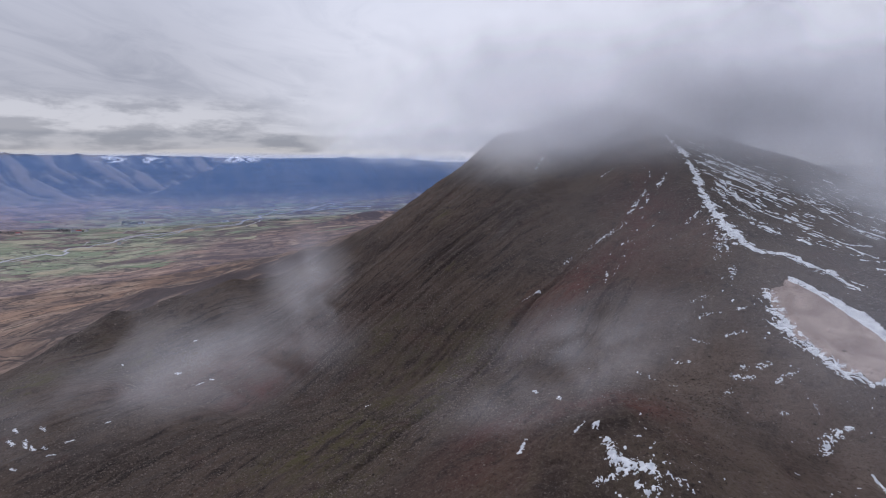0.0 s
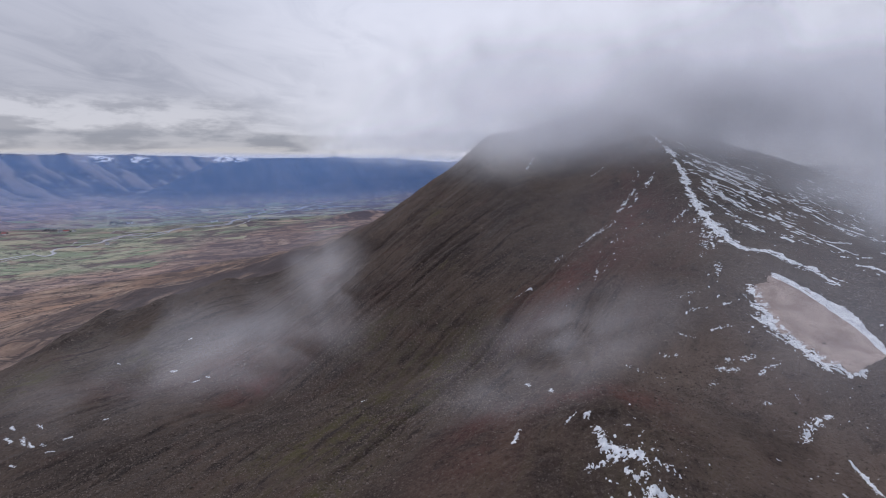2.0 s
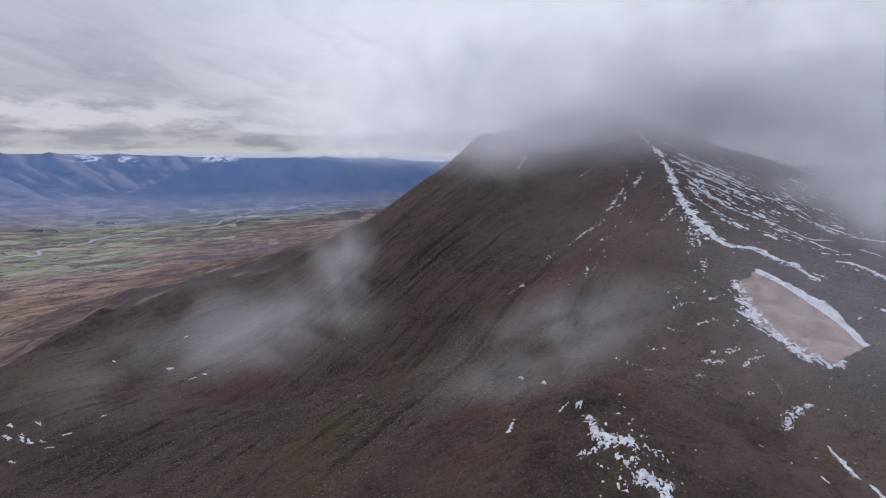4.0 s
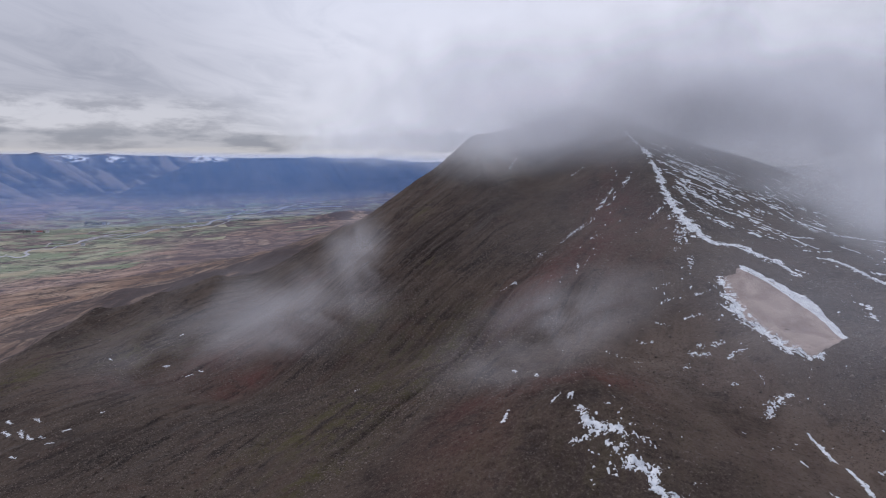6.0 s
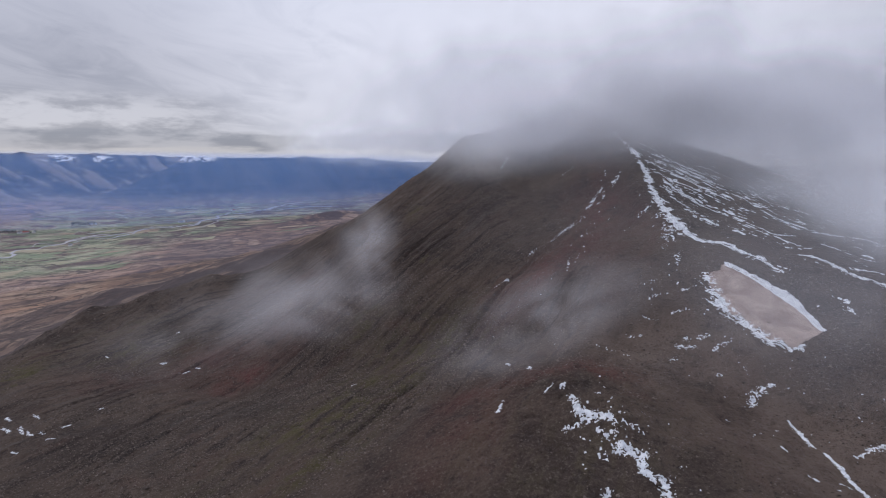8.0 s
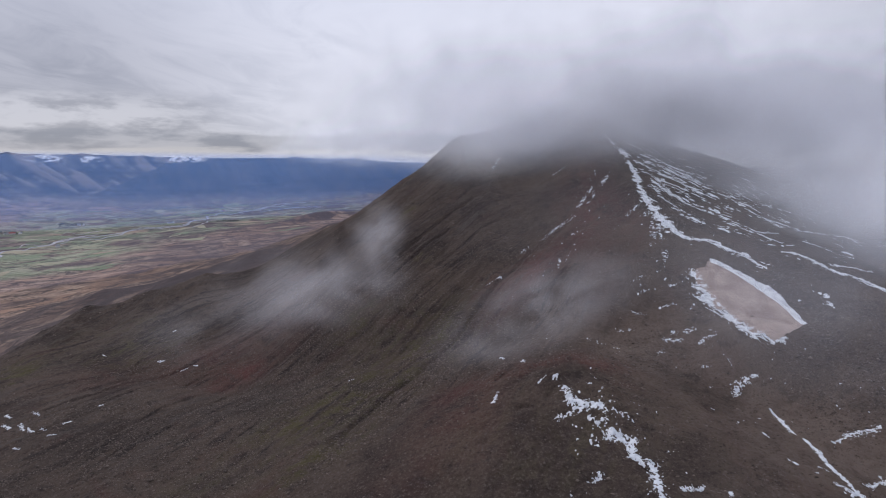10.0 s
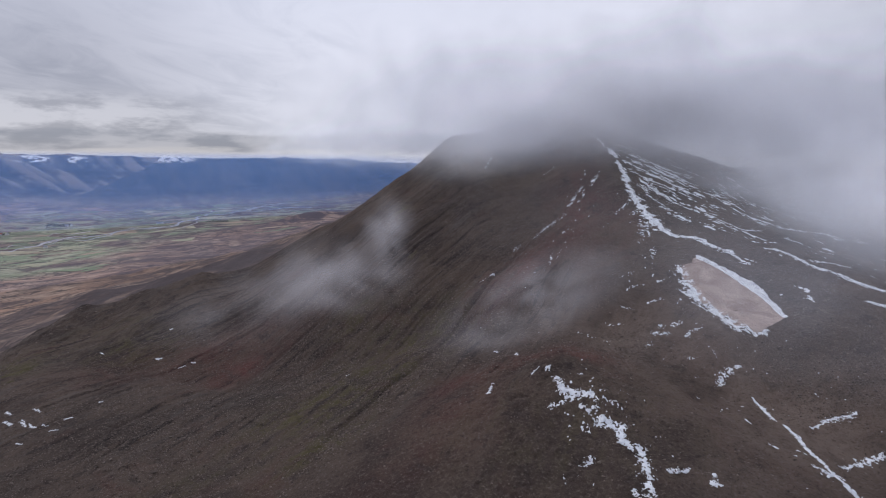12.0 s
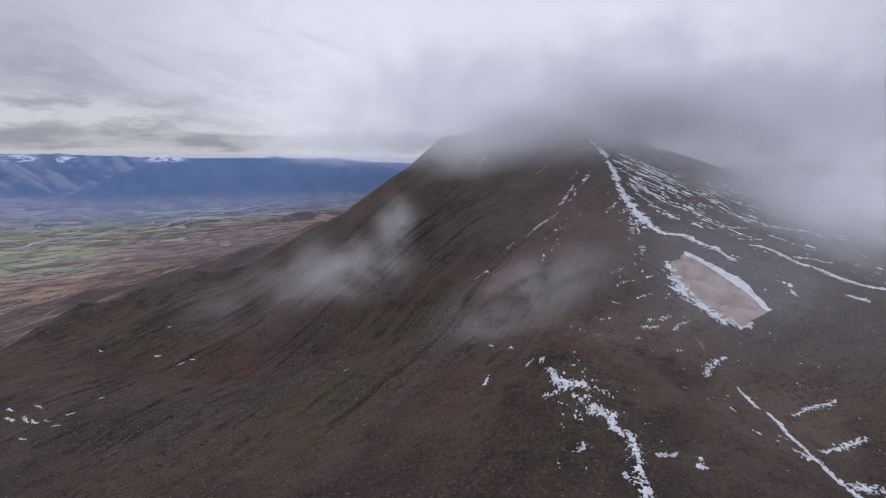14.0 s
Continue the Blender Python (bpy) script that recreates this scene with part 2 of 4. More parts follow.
def vapour_material(name, tint, thick, scale, seed, stretch=(1, 1, 1), lo=0.40, hi=0.70, level=None, soft_edge=1.0, turn=0.0, tear=1.3):
    """Thin vapour: a sheet whose density is torn by noise and dies out towards its rim. level: heights between which it thickens."""
    m, n = material(name)
    coord = n.node("ShaderNodeTexCoord")
    spot = coord.outputs["Object"]
    shape = n.node("ShaderNodeVectorMath", operation="LENGTH")
    centred = n.place(coord.outputs["UV"], (2, 2, 1), 0, (-1, -1, 0))
    wisp = n.noise(n.place(spot, stretch, turn, (seed * 37.1, seed * 11.7, seed * 5.3)), scale, 3 if soft_edge >= 0.85 else 6, 0.54, 0.3 if soft_edge >= 0.85 else 0.6)
    n.put(shape.inputs[0], centred)
    rim = n.ramp(n.math("ADD", shape.outputs["Value"], n.math("MULTIPLY", n.math("SUBTRACT", wisp, 0.5), tear)), 1.0, 1.0 - soft_edge)
    body = n.math("MULTIPLY", rim, n.ramp(wisp, lo, hi))
    if level is not None:
        geo = n.node("ShaderNodeNewGeometry")
        parts = n.node("ShaderNodeSeparateXYZ")
        n.put(parts.inputs[0], geo.outputs["Position"])
        lift = n.math("ADD", parts.outputs[2], n.math("MULTIPLY", n.math("SUBTRACT", wisp, 0.5), (level[1] - level[0]) * 1.0))
        body = n.math("MULTIPLY", rim, n.ramp(lift, level[0], level[1]))
    alpha = n.math("MULTIPLY", body, thick, True)
    # droplets scatter the light of the whole upper sky, whichever way the veil hangs
    lit = n.node("ShaderNodeBsdfDiffuse")
    passed = n.node("ShaderNodeBsdfTranslucent")
    for lobe, z in ((lit, 1.0), (passed, -1.0)):
        lobe.inputs[0].default_value = rgb(*tint)
        upright = n.node("ShaderNodeCombineXYZ")
        upright.inputs[2].default_value = z
        n.put(lobe.inputs["Normal"], upright.outputs[0])
    both = n.node("ShaderNodeAddShader")
    n.put(both.inputs[0], lit.outputs[0]), n.put(both.inputs[1], passed.outputs[0])
    clear = n.node("ShaderNodeBsdfTransparent")
    full = n.node("ShaderNodeMixShader")
    n.put(full.inputs[0], alpha), n.put(full.inputs[1], clear.outputs[0]), n.put(full.inputs[2], both.outputs[0])
    o = n.node("ShaderNodeOutputMaterial")
    n.put(o.inputs[0], full.outputs[0])
    return m


# FELL_WEST is coloured as if lit, FELL_NORTH darker and bluer for shade and haze
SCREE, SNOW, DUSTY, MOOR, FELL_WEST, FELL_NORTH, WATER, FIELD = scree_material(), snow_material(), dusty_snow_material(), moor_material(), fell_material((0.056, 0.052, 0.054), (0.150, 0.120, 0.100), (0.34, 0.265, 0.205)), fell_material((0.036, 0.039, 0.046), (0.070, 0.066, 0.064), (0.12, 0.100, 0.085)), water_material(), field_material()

SHINGLE = shingle_material()

# ---- landforms ----
TABLE = np.random.RandomState(7).rand(256, 256)


def grain(x, y, wave, seed=0):
    """Smooth noise from -1 to 1 with the given wavelength."""
    u, v = np.asarray(x) / wave + seed * 17.31, np.asarray(y) / wave + seed * 9.77
    i, j = np.floor(u).astype(int), np.floor(v).astype(int)
    f, g = u - i, v - j
    f, g = f * f * f * (f * (f * 6 - 15) + 10), g * g * g * (g * (g * 6 - 15) + 10)
    i, j, k, l = i % 256, j % 256, (i + 1) % 256, (j + 1) % 256
    return 2 * ((TABLE[i, j] * (1 - f) + TABLE[k, j] * f) * (1 - g) + (TABLE[i, l] * (1 - f) + TABLE[k, l] * f) * g) - 1


def rough(x, y, wave, octaves=5, gain=0.5, seed=0):
    total, size = 0.0, 1.0
    for k in range(octaves):
        c, s = math.cos(0.7 * k + seed), math.sin(0.7 * k + seed)
        total = total + size * grain(c * x - s * y, s * x + c * y, wave, seed + 3 * k)
        wave, size = wave / 2, size * gain
    return total


def ease(v, lo, hi):
    s = np.clip((np.asarray(v, float) - lo) / (hi - lo), 0, 1)
    return s * s * (3 - 2 * s)


# crest lines: x, y, height, fall on the right of the way along the line, fall on its left (metres down per metre)
MAIN = [(178, 640, 468.0, 0.55, 0.3), (180, 520, 444.9, 0.695, 0.34), (181, 442, 410.0, 0.703, 0.33), (168, 392, 384.5, 0.6, 0.32), (166, 338, 358.5, 0.602, 0.32),
        (186, 332, 338.7, 0.479, 0.152), (206, 312, 334.0, 0.437, 0.12), (222, 285, 344.6, 0.492, 0.171)]
WEST = [(178, 640, 468.0, 0.75, 0.55), (52, 570, 431.2, 0.929, 0.527), (2, 570, 391.2, 0.754, 0.559), (-55, 568, 347.4, 0.716, 0.418), (-90, 556, 336.3, 0.723, 0.396), (-137, 540, 300.3, 0.652, 0.264),
        (-196, 500, 298.5, 0.653, 0.358), (-290, 475, 274.5, 0.67, 0.325), (-320, 420, 252.0, 0.638, -0.022), (-330, 360, 226.0, 0.7, 0.105), (-330, 200, 205.0, 0.7, 0.1)]
KNOLL = [(100, 300, 310.8, 0.28, 0.11), (84, 239, 309.2, 0.285, 0.249), (62, 195, 309.2, 0.371, 0.238), (64, 163, 301.2, 0.324, 0.251), (68, 120, 292.1, 0.394, 0.166), (60, 40, 263.6, 0.4, 0.2), (40, -120, 225.0, 0.4, 0.3)]
LIP = [(205, 318, 339.0, 0.502, 0.071), (196, 270, 315.9, 0.558, 0.05), (188, 222, 311.3, 0.615, 0.052), (200, 160, 291.9, 0.437, 0.051), (230, 60, 279.9, 0.4, 0.1)]
FAR_WEST = [(-4200, 2300, 545, 0.8, 0.5), (-3500, 3150, 530, 0.8, 0.5), (-2892, 3702, 518, 0.80, 0.50), (-2593, 3977, 515, 0.8, 0.52), (-2257, 4233, 521, 0.8, 0.6), (-1931, 4446, 511, 0.8, 0.6), (-1620, 4610, 503, 0.8, 0.6), (-1150, 4740, 498, 0.8, 0.6)]
FAR_NORTH = [(-2035, 3703, 190, 0.5, 0.40), (-1897, 3890, 296, 0.7, 0.45), (-1751, 4013, 384, 0.8, 0.50), (-1625, 4109, 448, 0.85, 0.55), (-1480, 4250, 486, 0.85, 0.55), (-800, 4440, 494, 0.85, 0.60), (-350, 4520, 480, 0.85, 0.60), (150, 4580, 452, 0.85, 0.60), (900, 4620, 440, 0.8, 0.60), (2600, 4300, 440, 0.7, 0.5)]


def crest(ridges, x, y, soft):
    """Height of the land under a set of crest lines, blended softly where slopes meet."""
    found = []
    for ridge in ridges:
        for (ax, ay, az, ar, al), (bx, by, bz, br, bl) in zip(ridge, ridge[1:]):
            dx, dy = bx - ax, by - ay
            n = dx * dx + dy * dy
            s = np.clip(((x - ax) * dx + (y - ay) * dy) / n, 0, 1)
            px, py = x - ax - s * dx, y - ay - s * dy
            d = np.sqrt(px * px + py * py + 9)
            k = np.clip((dx * py - dy * px) / (math.sqrt(n) * d), -1, 1) * 0.5 + 0.5
            found.append(az + s * (bz - az) - (d - 3) * ((al + s * (bl - al)) * k + (ar + s * (br - ar)) * (1 - k)))
    found = np.array(found)
    top = found.max(0)
    return top + soft * np.log(np.exp((found - top) / soft).sum(0))


SPUR = [(-40, 900, 322, 0.35, 0.30), (-125, 1000, 296, 0.35, 0.30), (-240, 1070, 254, 0.33, 0.28), (-365, 1140, 206, 0.30, 0.25), (-560, 1250, 140, 0.26, 0.22), (-860, 1380, 60, 0.2, 0.2)]
SPUR_FAR = [(-60, 1250, 280, 0.3, 0.3), (-260, 1500, 215, 0.3, 0.25), (-480, 1750, 130, 0.25, 0.2), (-800, 2000, 70, 0.2, 0.2)]


def floor_height(x, y):
    """The valley floor: flat by the river, rising up the valley and towards the mountain's foot."""
    d = np.hypot(x, y)
    z = 165 * (np.clip(d - 1800, 0, None) / 2200) ** 2
    z = z + 70 * ease(x, -1700, 300) * ease(y, 500, 1500) * ease(y, 4200, 2600)
    hills = ease(x, -2300, -600) * ease(y, 4000, 1500)
    z = z + hills * (16 * rough(x * 0.8 + y * 0.4, y - 0.3 * x, 420, 6, 0.55, 2) + 5)
    foot = crest([SPUR, SPUR_FAR], x, y, 10.0) + 9 * rough(x, y, 160, 5, 0.55, 14)
    along, across = 0.79 * (x + 470) + 0.61 * (y - 3390), -0.61 * (x + 470) + 0.79 * (y - 3390)
    z = z + 42 * np.exp(-(along / 230) ** 2 - (across / 55) ** 2)
    return 0.5 * (z + foot + np.sqrt((z - foot) ** 2 + 400)) - 6


def fall_line(x, y):
    """A number that stays the same down each runnel of the west face."""
    return 0.72 * (np.asarray(x) - 0.6 * np.asarray(y) - 20.0 * np.logaddexp(0, (np.asarray(y) - 335.0) / 20.0))


def mountain_height(x, y):
    z = crest([MAIN, WEST, KNOLL, LIP], x, y, 4.0)
    z = z + 1.6 * rough(x, y, 55, 4, 0.5, 1)
    # gullies that run down the scree of the west face, bending as the slope eases
    v = fall_line(x, y) + 5 * grain(x, y, 70, 5) + 1.5 * grain(x, y, 18, 7)
    wide = 1 - np.abs(grain(v, y * 0.05, 22, 9))
    slim = 1 - np.abs(grain(v, y * 0.10, 8, 6))
    thin = 1 - np.abs(grain(v, y * 0.16, 3.2, 8))
    face = ease(y + 0.15 * x, 170, 240) * ease(x + 0.25 * (y - 300), 130, 60) * ease(x, -330, -190) * (0.45 + 0.55 * ease(grain(x, y, 110, 13), -0.4, 0.4))
    # incised runnels with low banks
    bed, rill = grain(v, y * 0.045, 30, 15), grain(v + 3, y * 0.07, 13, 16)
    z = z - face * (1.9 * wide ** 4 + 0.9 * slim ** 4 + 0.4 * thin ** 3 + 2.3 * np.exp(-(bed / 0.10) ** 2) - 0.8 * np.exp(-(bed / 0.34) ** 2) + 1.0 * np.exp(-(rill / 0.14) ** 2))
    # broken rock along the western brow
    brow = ease(np.hypot(x + 275, y - 455), 120, 30)
    z = z + brow * 2.2 * np.abs(rough(x, y, 26, 4, 0.55, 11))
    rubble = ease(np.hypot((x - 40) / 45, (y - 170) / 60), 1.2, 0.5)
    z = z + rubble * 1.1 * np.abs(rough(x, y, 8, 3, 0.6, 12))
    return z + 0.42 * rough(x, y, 7, 4, 0.68, 4)
# ---- end of landforms ----


def sheet(name, xs, ys, height, mat, soil=None, keep=None):
    """A height field over the grid xs by ys (or over given 2D arrays) as one mesh object."""
    x, y = (xs, ys) if np.ndim(xs) == 2 else np.meshgrid(xs, ys, indexing="ij")
    z = height(x, y)
    a, b = x.shape
    index = np.arange(a * b).reshape(a, b)
    quads = np.stack([index[:-1, :-1], index[1:, :-1], index[1:, 1:], index[:-1, 1:]], -1).reshape(-1, 4)
    if keep is not None:
        k = keep(x, y, z)
        quads = quads[(k[:-1, :-1] | k[1:, :-1] | k[1:, 1:] | k[:-1, 1:]).reshape(-1)]
    used, quads = np.unique(quads, return_inverse=True)
    points = np.stack([x, y, z], -1).reshape(-1, 3)[used]
    mesh = bpy.data.meshes.new(name)
    mesh.vertices.add(len(points))
    mesh.vertices.foreach_set("co", points.astype(np.float32).ravel())
    mesh.loops.add(quads.size)
    mesh.loops.foreach_set("vertex_index", quads.astype(np.int32).ravel())
    count = quads.size // 4
    mesh.polygons.add(count)
    mesh.polygons.foreach_set("loop_start", np.arange(0, quads.size, 4, dtype=np.int32))
    mesh.polygons.foreach_set("use_smooth", np.ones(count, bool))
    if soil is not None:
        layer = mesh.color_attributes.new("soil", "FLOAT_COLOR", "POINT")
        layer.data.foreach_set("color", soil(points[:, 0], points[:, 1], points[:, 2]).astype(np.float32).ravel())
    if soil is mountain_soil:
        layer = mesh.attributes.new("fall", "FLOAT_VECTOR", "POINT")
        lines = np.stack([fall_line(points[:, 0], points[:, 1]), points[:, 1], 0 * points[:, 0]], -1)
        layer.data.foreach_set("vector", lines.astype(np.float32).ravel())
    mesh.update(calc_edges=True)
    mesh.materials.append(mat)
    return new(name, mesh)


def spaced(stops):
    """Grid lines between stops (value, step), with the step changing at each stop."""
    line = [stops[0][0]]
    for (a, step), (b, _) in zip(stops, stops[1:]):
        n = max(1, round((b - a) / step))
        line += [a + (b - a) * (k + 1) / n for k in range(n)]
    return np.array(line)


def blob(x, y, cx, cy, rx, ry, turn=0.0):
    c, s = math.cos(radians(turn)), math.sin(radians(turn))
    u, v = ((x - cx) * c + (y - cy) * s) / rx, (-(x - cx) * s + (y - cy) * c) / ry
    return np.exp(-(u * u + v * v))


def mountain_soil(x, y, z):
    wob = 0.5 * rough(x, y, 40, 3, 0.5, 21)
    red = 0.8 * blob(x, y, 74, 202, 15, 8) + 0.6 * blob(x, y, 57, 213, 20, 10) + 0.34 * blob(x, y, 14, 212, 16, 12) + 0.10 * blob(x, y, 25, 205, 30, 35) + 0.45 * blob(x, y, 130, 385, 22, 70, -12) + 0.25 * blob(x, y, 70, 330, 20, 60, -50) + 0.25 * blob(x, y, -150, 380, 90, 25, 10) + 0.08 * blob(x, y, 150, 170, 60, 40) + 0.18 * blob(x, y, 10, 188, 18, 14) + 0.12 * blob(x, y, -17, 152, 30, 14, 20) + 0.4 * blob(x, y, -128, 351, 30, 14, 20) + 0.28 * blob(x, y, 150, 355, 14, 30) + 0.18 * blob(x, y, 85, 350, 40, 16, 30)
    # paler soil on the knoll, with the whitening of mist painted in
    dust = 0.75 * blob(x, y, 125, 180, 55, 45) + 0.6 * blob(x, y, 110, 240, 45, 30) + 0.5 * blob(x, y, 95, 130, 40, 30) + 0.6 * blob(x, y, 170, 150, 40, 45)
    moss = 0.7 * blob(x, y, -20, 300, 60, 40, 40) + 0.6 * blob(x, y, -40, 255, 70, 30, 40) + 0.9 * blob(x, y, -300, 395, 40, 18, 60) + 0.7 * blob(x, y, -215, 400, 35, 22) + 0.35 * blob(x, y, 60, 150, 50, 50) + 0.30 * blob(x, y, 130, 165, 50, 40) + 0.8 * blob(x, y, -5, 470, 8, 12) + 0.9 * blob(x, y, -117, 199, 18, 10, 30) + 0.8 * blob(x, y, -53, 196, 26, 8, 35) + 0.6 * blob(x, y, -80, 245, 25, 8, 35) + 0.9 * blob(x, y, -292, 368, 22, 12, 60) + 0.6 * blob(x, y, -244, 437, 30, 14, 10) + 0.6 * blob(x, y, 3, 402, 10, 8) + 0.5 * blob(x, y, -43, 359, 22, 14, 40)
    runs = 0.15 + 0.85 * ease(y + 0.15 * x, 170, 240) * ease(x + 0.25 * (y - 300), 150, 70)
    return np.stack([np.clip(red * (1 + wob), 0, 1), np.clip(moss * (1 + wob), 0, 1), runs, np.clip(dust * (1 + wob), 0, 1)], -1)


mountain = sheet("mountain", spaced([(-900, 14), (-350, 1.0), (310, 3), (420, 10), (900, 10)]), spaced([(-400, 12), (60, 2.5), (95, 0.8), (320, 1.2), (470, 2.2), (660, 12), (1500, 12)]),
                 mountain_height, SCREE, mountain_soil, lambda x, y, z: z > floor_height(x, y) - 25)
tagged(mountain, "dark brown volcanic scree mountain with rusty and mossy streaks", "mountain")


RIVER = [(-2350, 1950), (-1900, 2130), (-1794, 2213), (-1761, 2362), (-1678, 2440), (-1694, 2539), (-1626, 2665), (-1566, 2831), (-1423, 3041), (-1260, 3140), (-1179, 3381), (-1129, 3517), (-1019, 3605), (-869, 3830), (-740, 3900)]


def moor_soil(x, y, z):
    near = np.full(x.shape, 9e3)
    for (ax, ay), (bx, by) in zip(RIVER, RIVER[1:]):
        s = np.clip(((x - ax) * (bx - ax) + (y - ay) * (by - ay)) / ((bx - ax) ** 2 + (by - ay) ** 2), 0, 1)
        near = np.minimum(near, np.hypot(x - ax - s * (bx - ax), y - ay - s * (by - ay)))
    # pasture reaches further up on the far bank, and again on two terraces on the near side
    far = (x + 2350) * 0.62 - (y - 1950) * 0.78 < 0
    green = ease(near * np.where(far, 0.62, 1.0) + 130 * rough(x, y, 420, 4, 0.5, 15), 470, 200)
    green = np.maximum(green, 0.9 * blob(x, y, -1500, 2060, 260, 90, 30)) + 0.7 * blob(x, y, -1250, 2230, 200, 60, 30)
    dark = (0.6 + 0.4 * ease(np.hypot(x, y), 1900, 1300)) * ease(x + 0.35 * y + 110 * rough(x, y, 260, 3, 0.55, 17), -640, -60) * ease(y, 700, 900)
    dark = np.maximum(dark, 0.8 * blob(x, y, -1150, 2330, 420, 60, 28)) + 1.1 * blob(x, y, -470, 3390, 260, 70, 38)
    dark, green = np.clip(dark, 0, 1), np.clip(green, 0, 1)
    return np.stack([green, dark, 0 * x, 1 + 0 * x], -1)


rings = np.concatenate([np.linspace(0.5, 800, 20), np.geomspace(820, 5600, 230)])
turns = np.radians(np.concatenate([np.linspace(-180, -70, 40)[:-1], np.linspace(-70, 45, 420), np.linspace(45, 180, 45)[1:]]))
bearing, reach = np.meshgrid(turns, rings, indexing="ij")
ground = sheet("ground", reach * np.sin(bearing), reach * np.cos(bearing), lambda x, y: np.minimum(floor_height(x, y), 400.0), MOOR, moor_soil)
tagged(ground, "broad valley floor of russet moor and green pasture", "valley floor", kind="structure")


def fell_ribs(x, y, along, seed):
    """Buttresses (1) and gullies (0) that run down a flank, across the given way."""
    v, u = along[0] * x + along[1] * y, along[1] * x - along[0] * y
    v = v + 60 * grain(x, y, 500, seed) + 16 * grain(x, y, 130, seed + 5)
    return np.clip(0.7 * np.abs(grain(v, u * 0.16, 95, seed + 1)) + 0.65 * np.abs(grain(v, u * 0.22, 40, seed + 2)), 0, 1)


def fell_height(ridges, seed, rim, along, cut):
    def height(x, y):
        z = crest(ridges, x, y, 14.0)
        side = ease(z, rim - 4, rim - 60)
        z = z - side * cut * (1 - fell_ribs(x, y, along, seed)) * ease(z, 170, 260) + 5 * rough(x, y, 300, 5, 0.5, seed + 3)
        low = floor_height(x, y)
        return low + 0.5 * (z - low + np.sqrt((z - low) ** 2 + 40.0 ** 2)) - 8
    return height


def fell_soil(along, seed, cut):
    def soil(x, y, z):
        # masks for the painted relief: red for lit ribs, green for shaded gullies
        ribs = fell_ribs(x, y, along, seed)
        return np.stack([ease(ribs, 0.42, 0.70) * cut / 40, ease(ribs, 0.28, 0.10) * cut / 40, 0 * x, 1 + 0 * x], -1)
    return soil


def fell(name, ridges, west, east, near, seed, label, mat, rim, along, cut):
    t, r = np.radians(np.arange(west, east, 0.12)), np.arange(near, 4985, 13.0)
    b, d = np.meshgrid(t, r, indexing="ij")
    ob = sheet(name, d * np.sin(b), d * np.cos(b), fell_height(ridges, seed, rim, along, cut), mat, fell_soil(along, seed, cut), lambda x, y, z: z > floor_height(x, y) - 2)
    return tagged(ob, label, "mountain range", kind="structure")


fell("backdrop_range_west", [FAR_WEST], -66, -16, 3500, 31, "long flat-topped basalt fell with gullied flanks", FELL_WEST, 515, (0.22, 0.975), 40)
fell("backdrop_range_north", [FAR_NORTH], -33, 40, 3600, 41, "broad flat-topped fell beyond the river, blue from haze", FELL_NORTH, 480, (0.80, 0.60), 14)


# ---- vapour ----
def vapour(name, centre, width, height, depth, layers, label, tint, thick, scale, lo, hi, stretch=(1, 1, 1), level=None, soft_edge=0.8, bow=0.15, aim=(0, 0), seed=1, turn=0.0, roll=0.0, tear=1.3):
    """A bank of cloud: torn, bowed veils one behind the other, facing aim, each a part of the bank."""
    cx, cy, cz = centre
    yaw = math.atan2(-(cx - aim[0]), cy - aim[1])
    root = new(name)
    root.matrix_world = pose(cx, cy, cz, 0, 0, math.degrees(yaw)) @ pose(0, 0, 0, 0, roll, 0)
    tagged(root, label, "cloud")
    for k in range(layers):
        off = depth * ((k + 0.5) / layers - 0.5)
        u, v = np.meshgrid(np.linspace(-1, 1, 25), np.linspace(-1, 1, 17), indexing="ij")
        wave = 0.06 * np.minimum(width, depth) * rough(u * 3 + k * 5, v * 3, 1.5, 2, 0.5, seed + k)
        points = np.stack([u * width / 2, off - bow * width * 0.25 * (1 - u * u) + wave, v * height / 2], -1).reshape(-1, 3)
        index = np.arange(u.size).reshape(u.shape)
        quads = np.stack([index[:-1, :-1], index[1:, :-1], index[1:, 1:], index[:-1, 1:]], -1).reshape(-1, 4)
        mesh = bpy.data.meshes.new("veil")
        mesh.from_pydata(points.tolist(), [], quads.tolist())
        uv = mesh.uv_layers.new(name="UVMap")
        flat = np.stack([(u + 1) / 2, (v + 1) / 2], -1).reshape(-1, 2)[quads.ravel()]
        uv.data.foreach_set("uv", flat.astype(np.float32).ravel())
        mesh.polygons.foreach_set("use_smooth", np.ones(len(quads), bool))
        mesh.materials.append(vapour_material(name, tint, thick, scale, seed, stretch, lo, hi, level, soft_edge, turn, tear))
        veil = new("veil", mesh)
        veil.parent = root
    return root


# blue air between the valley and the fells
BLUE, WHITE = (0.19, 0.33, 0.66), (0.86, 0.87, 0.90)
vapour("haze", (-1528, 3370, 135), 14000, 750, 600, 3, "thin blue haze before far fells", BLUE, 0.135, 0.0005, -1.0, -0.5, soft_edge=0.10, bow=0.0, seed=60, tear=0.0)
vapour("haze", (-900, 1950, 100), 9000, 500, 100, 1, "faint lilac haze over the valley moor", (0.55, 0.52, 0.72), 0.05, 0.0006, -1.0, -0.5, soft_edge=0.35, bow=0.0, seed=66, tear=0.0)
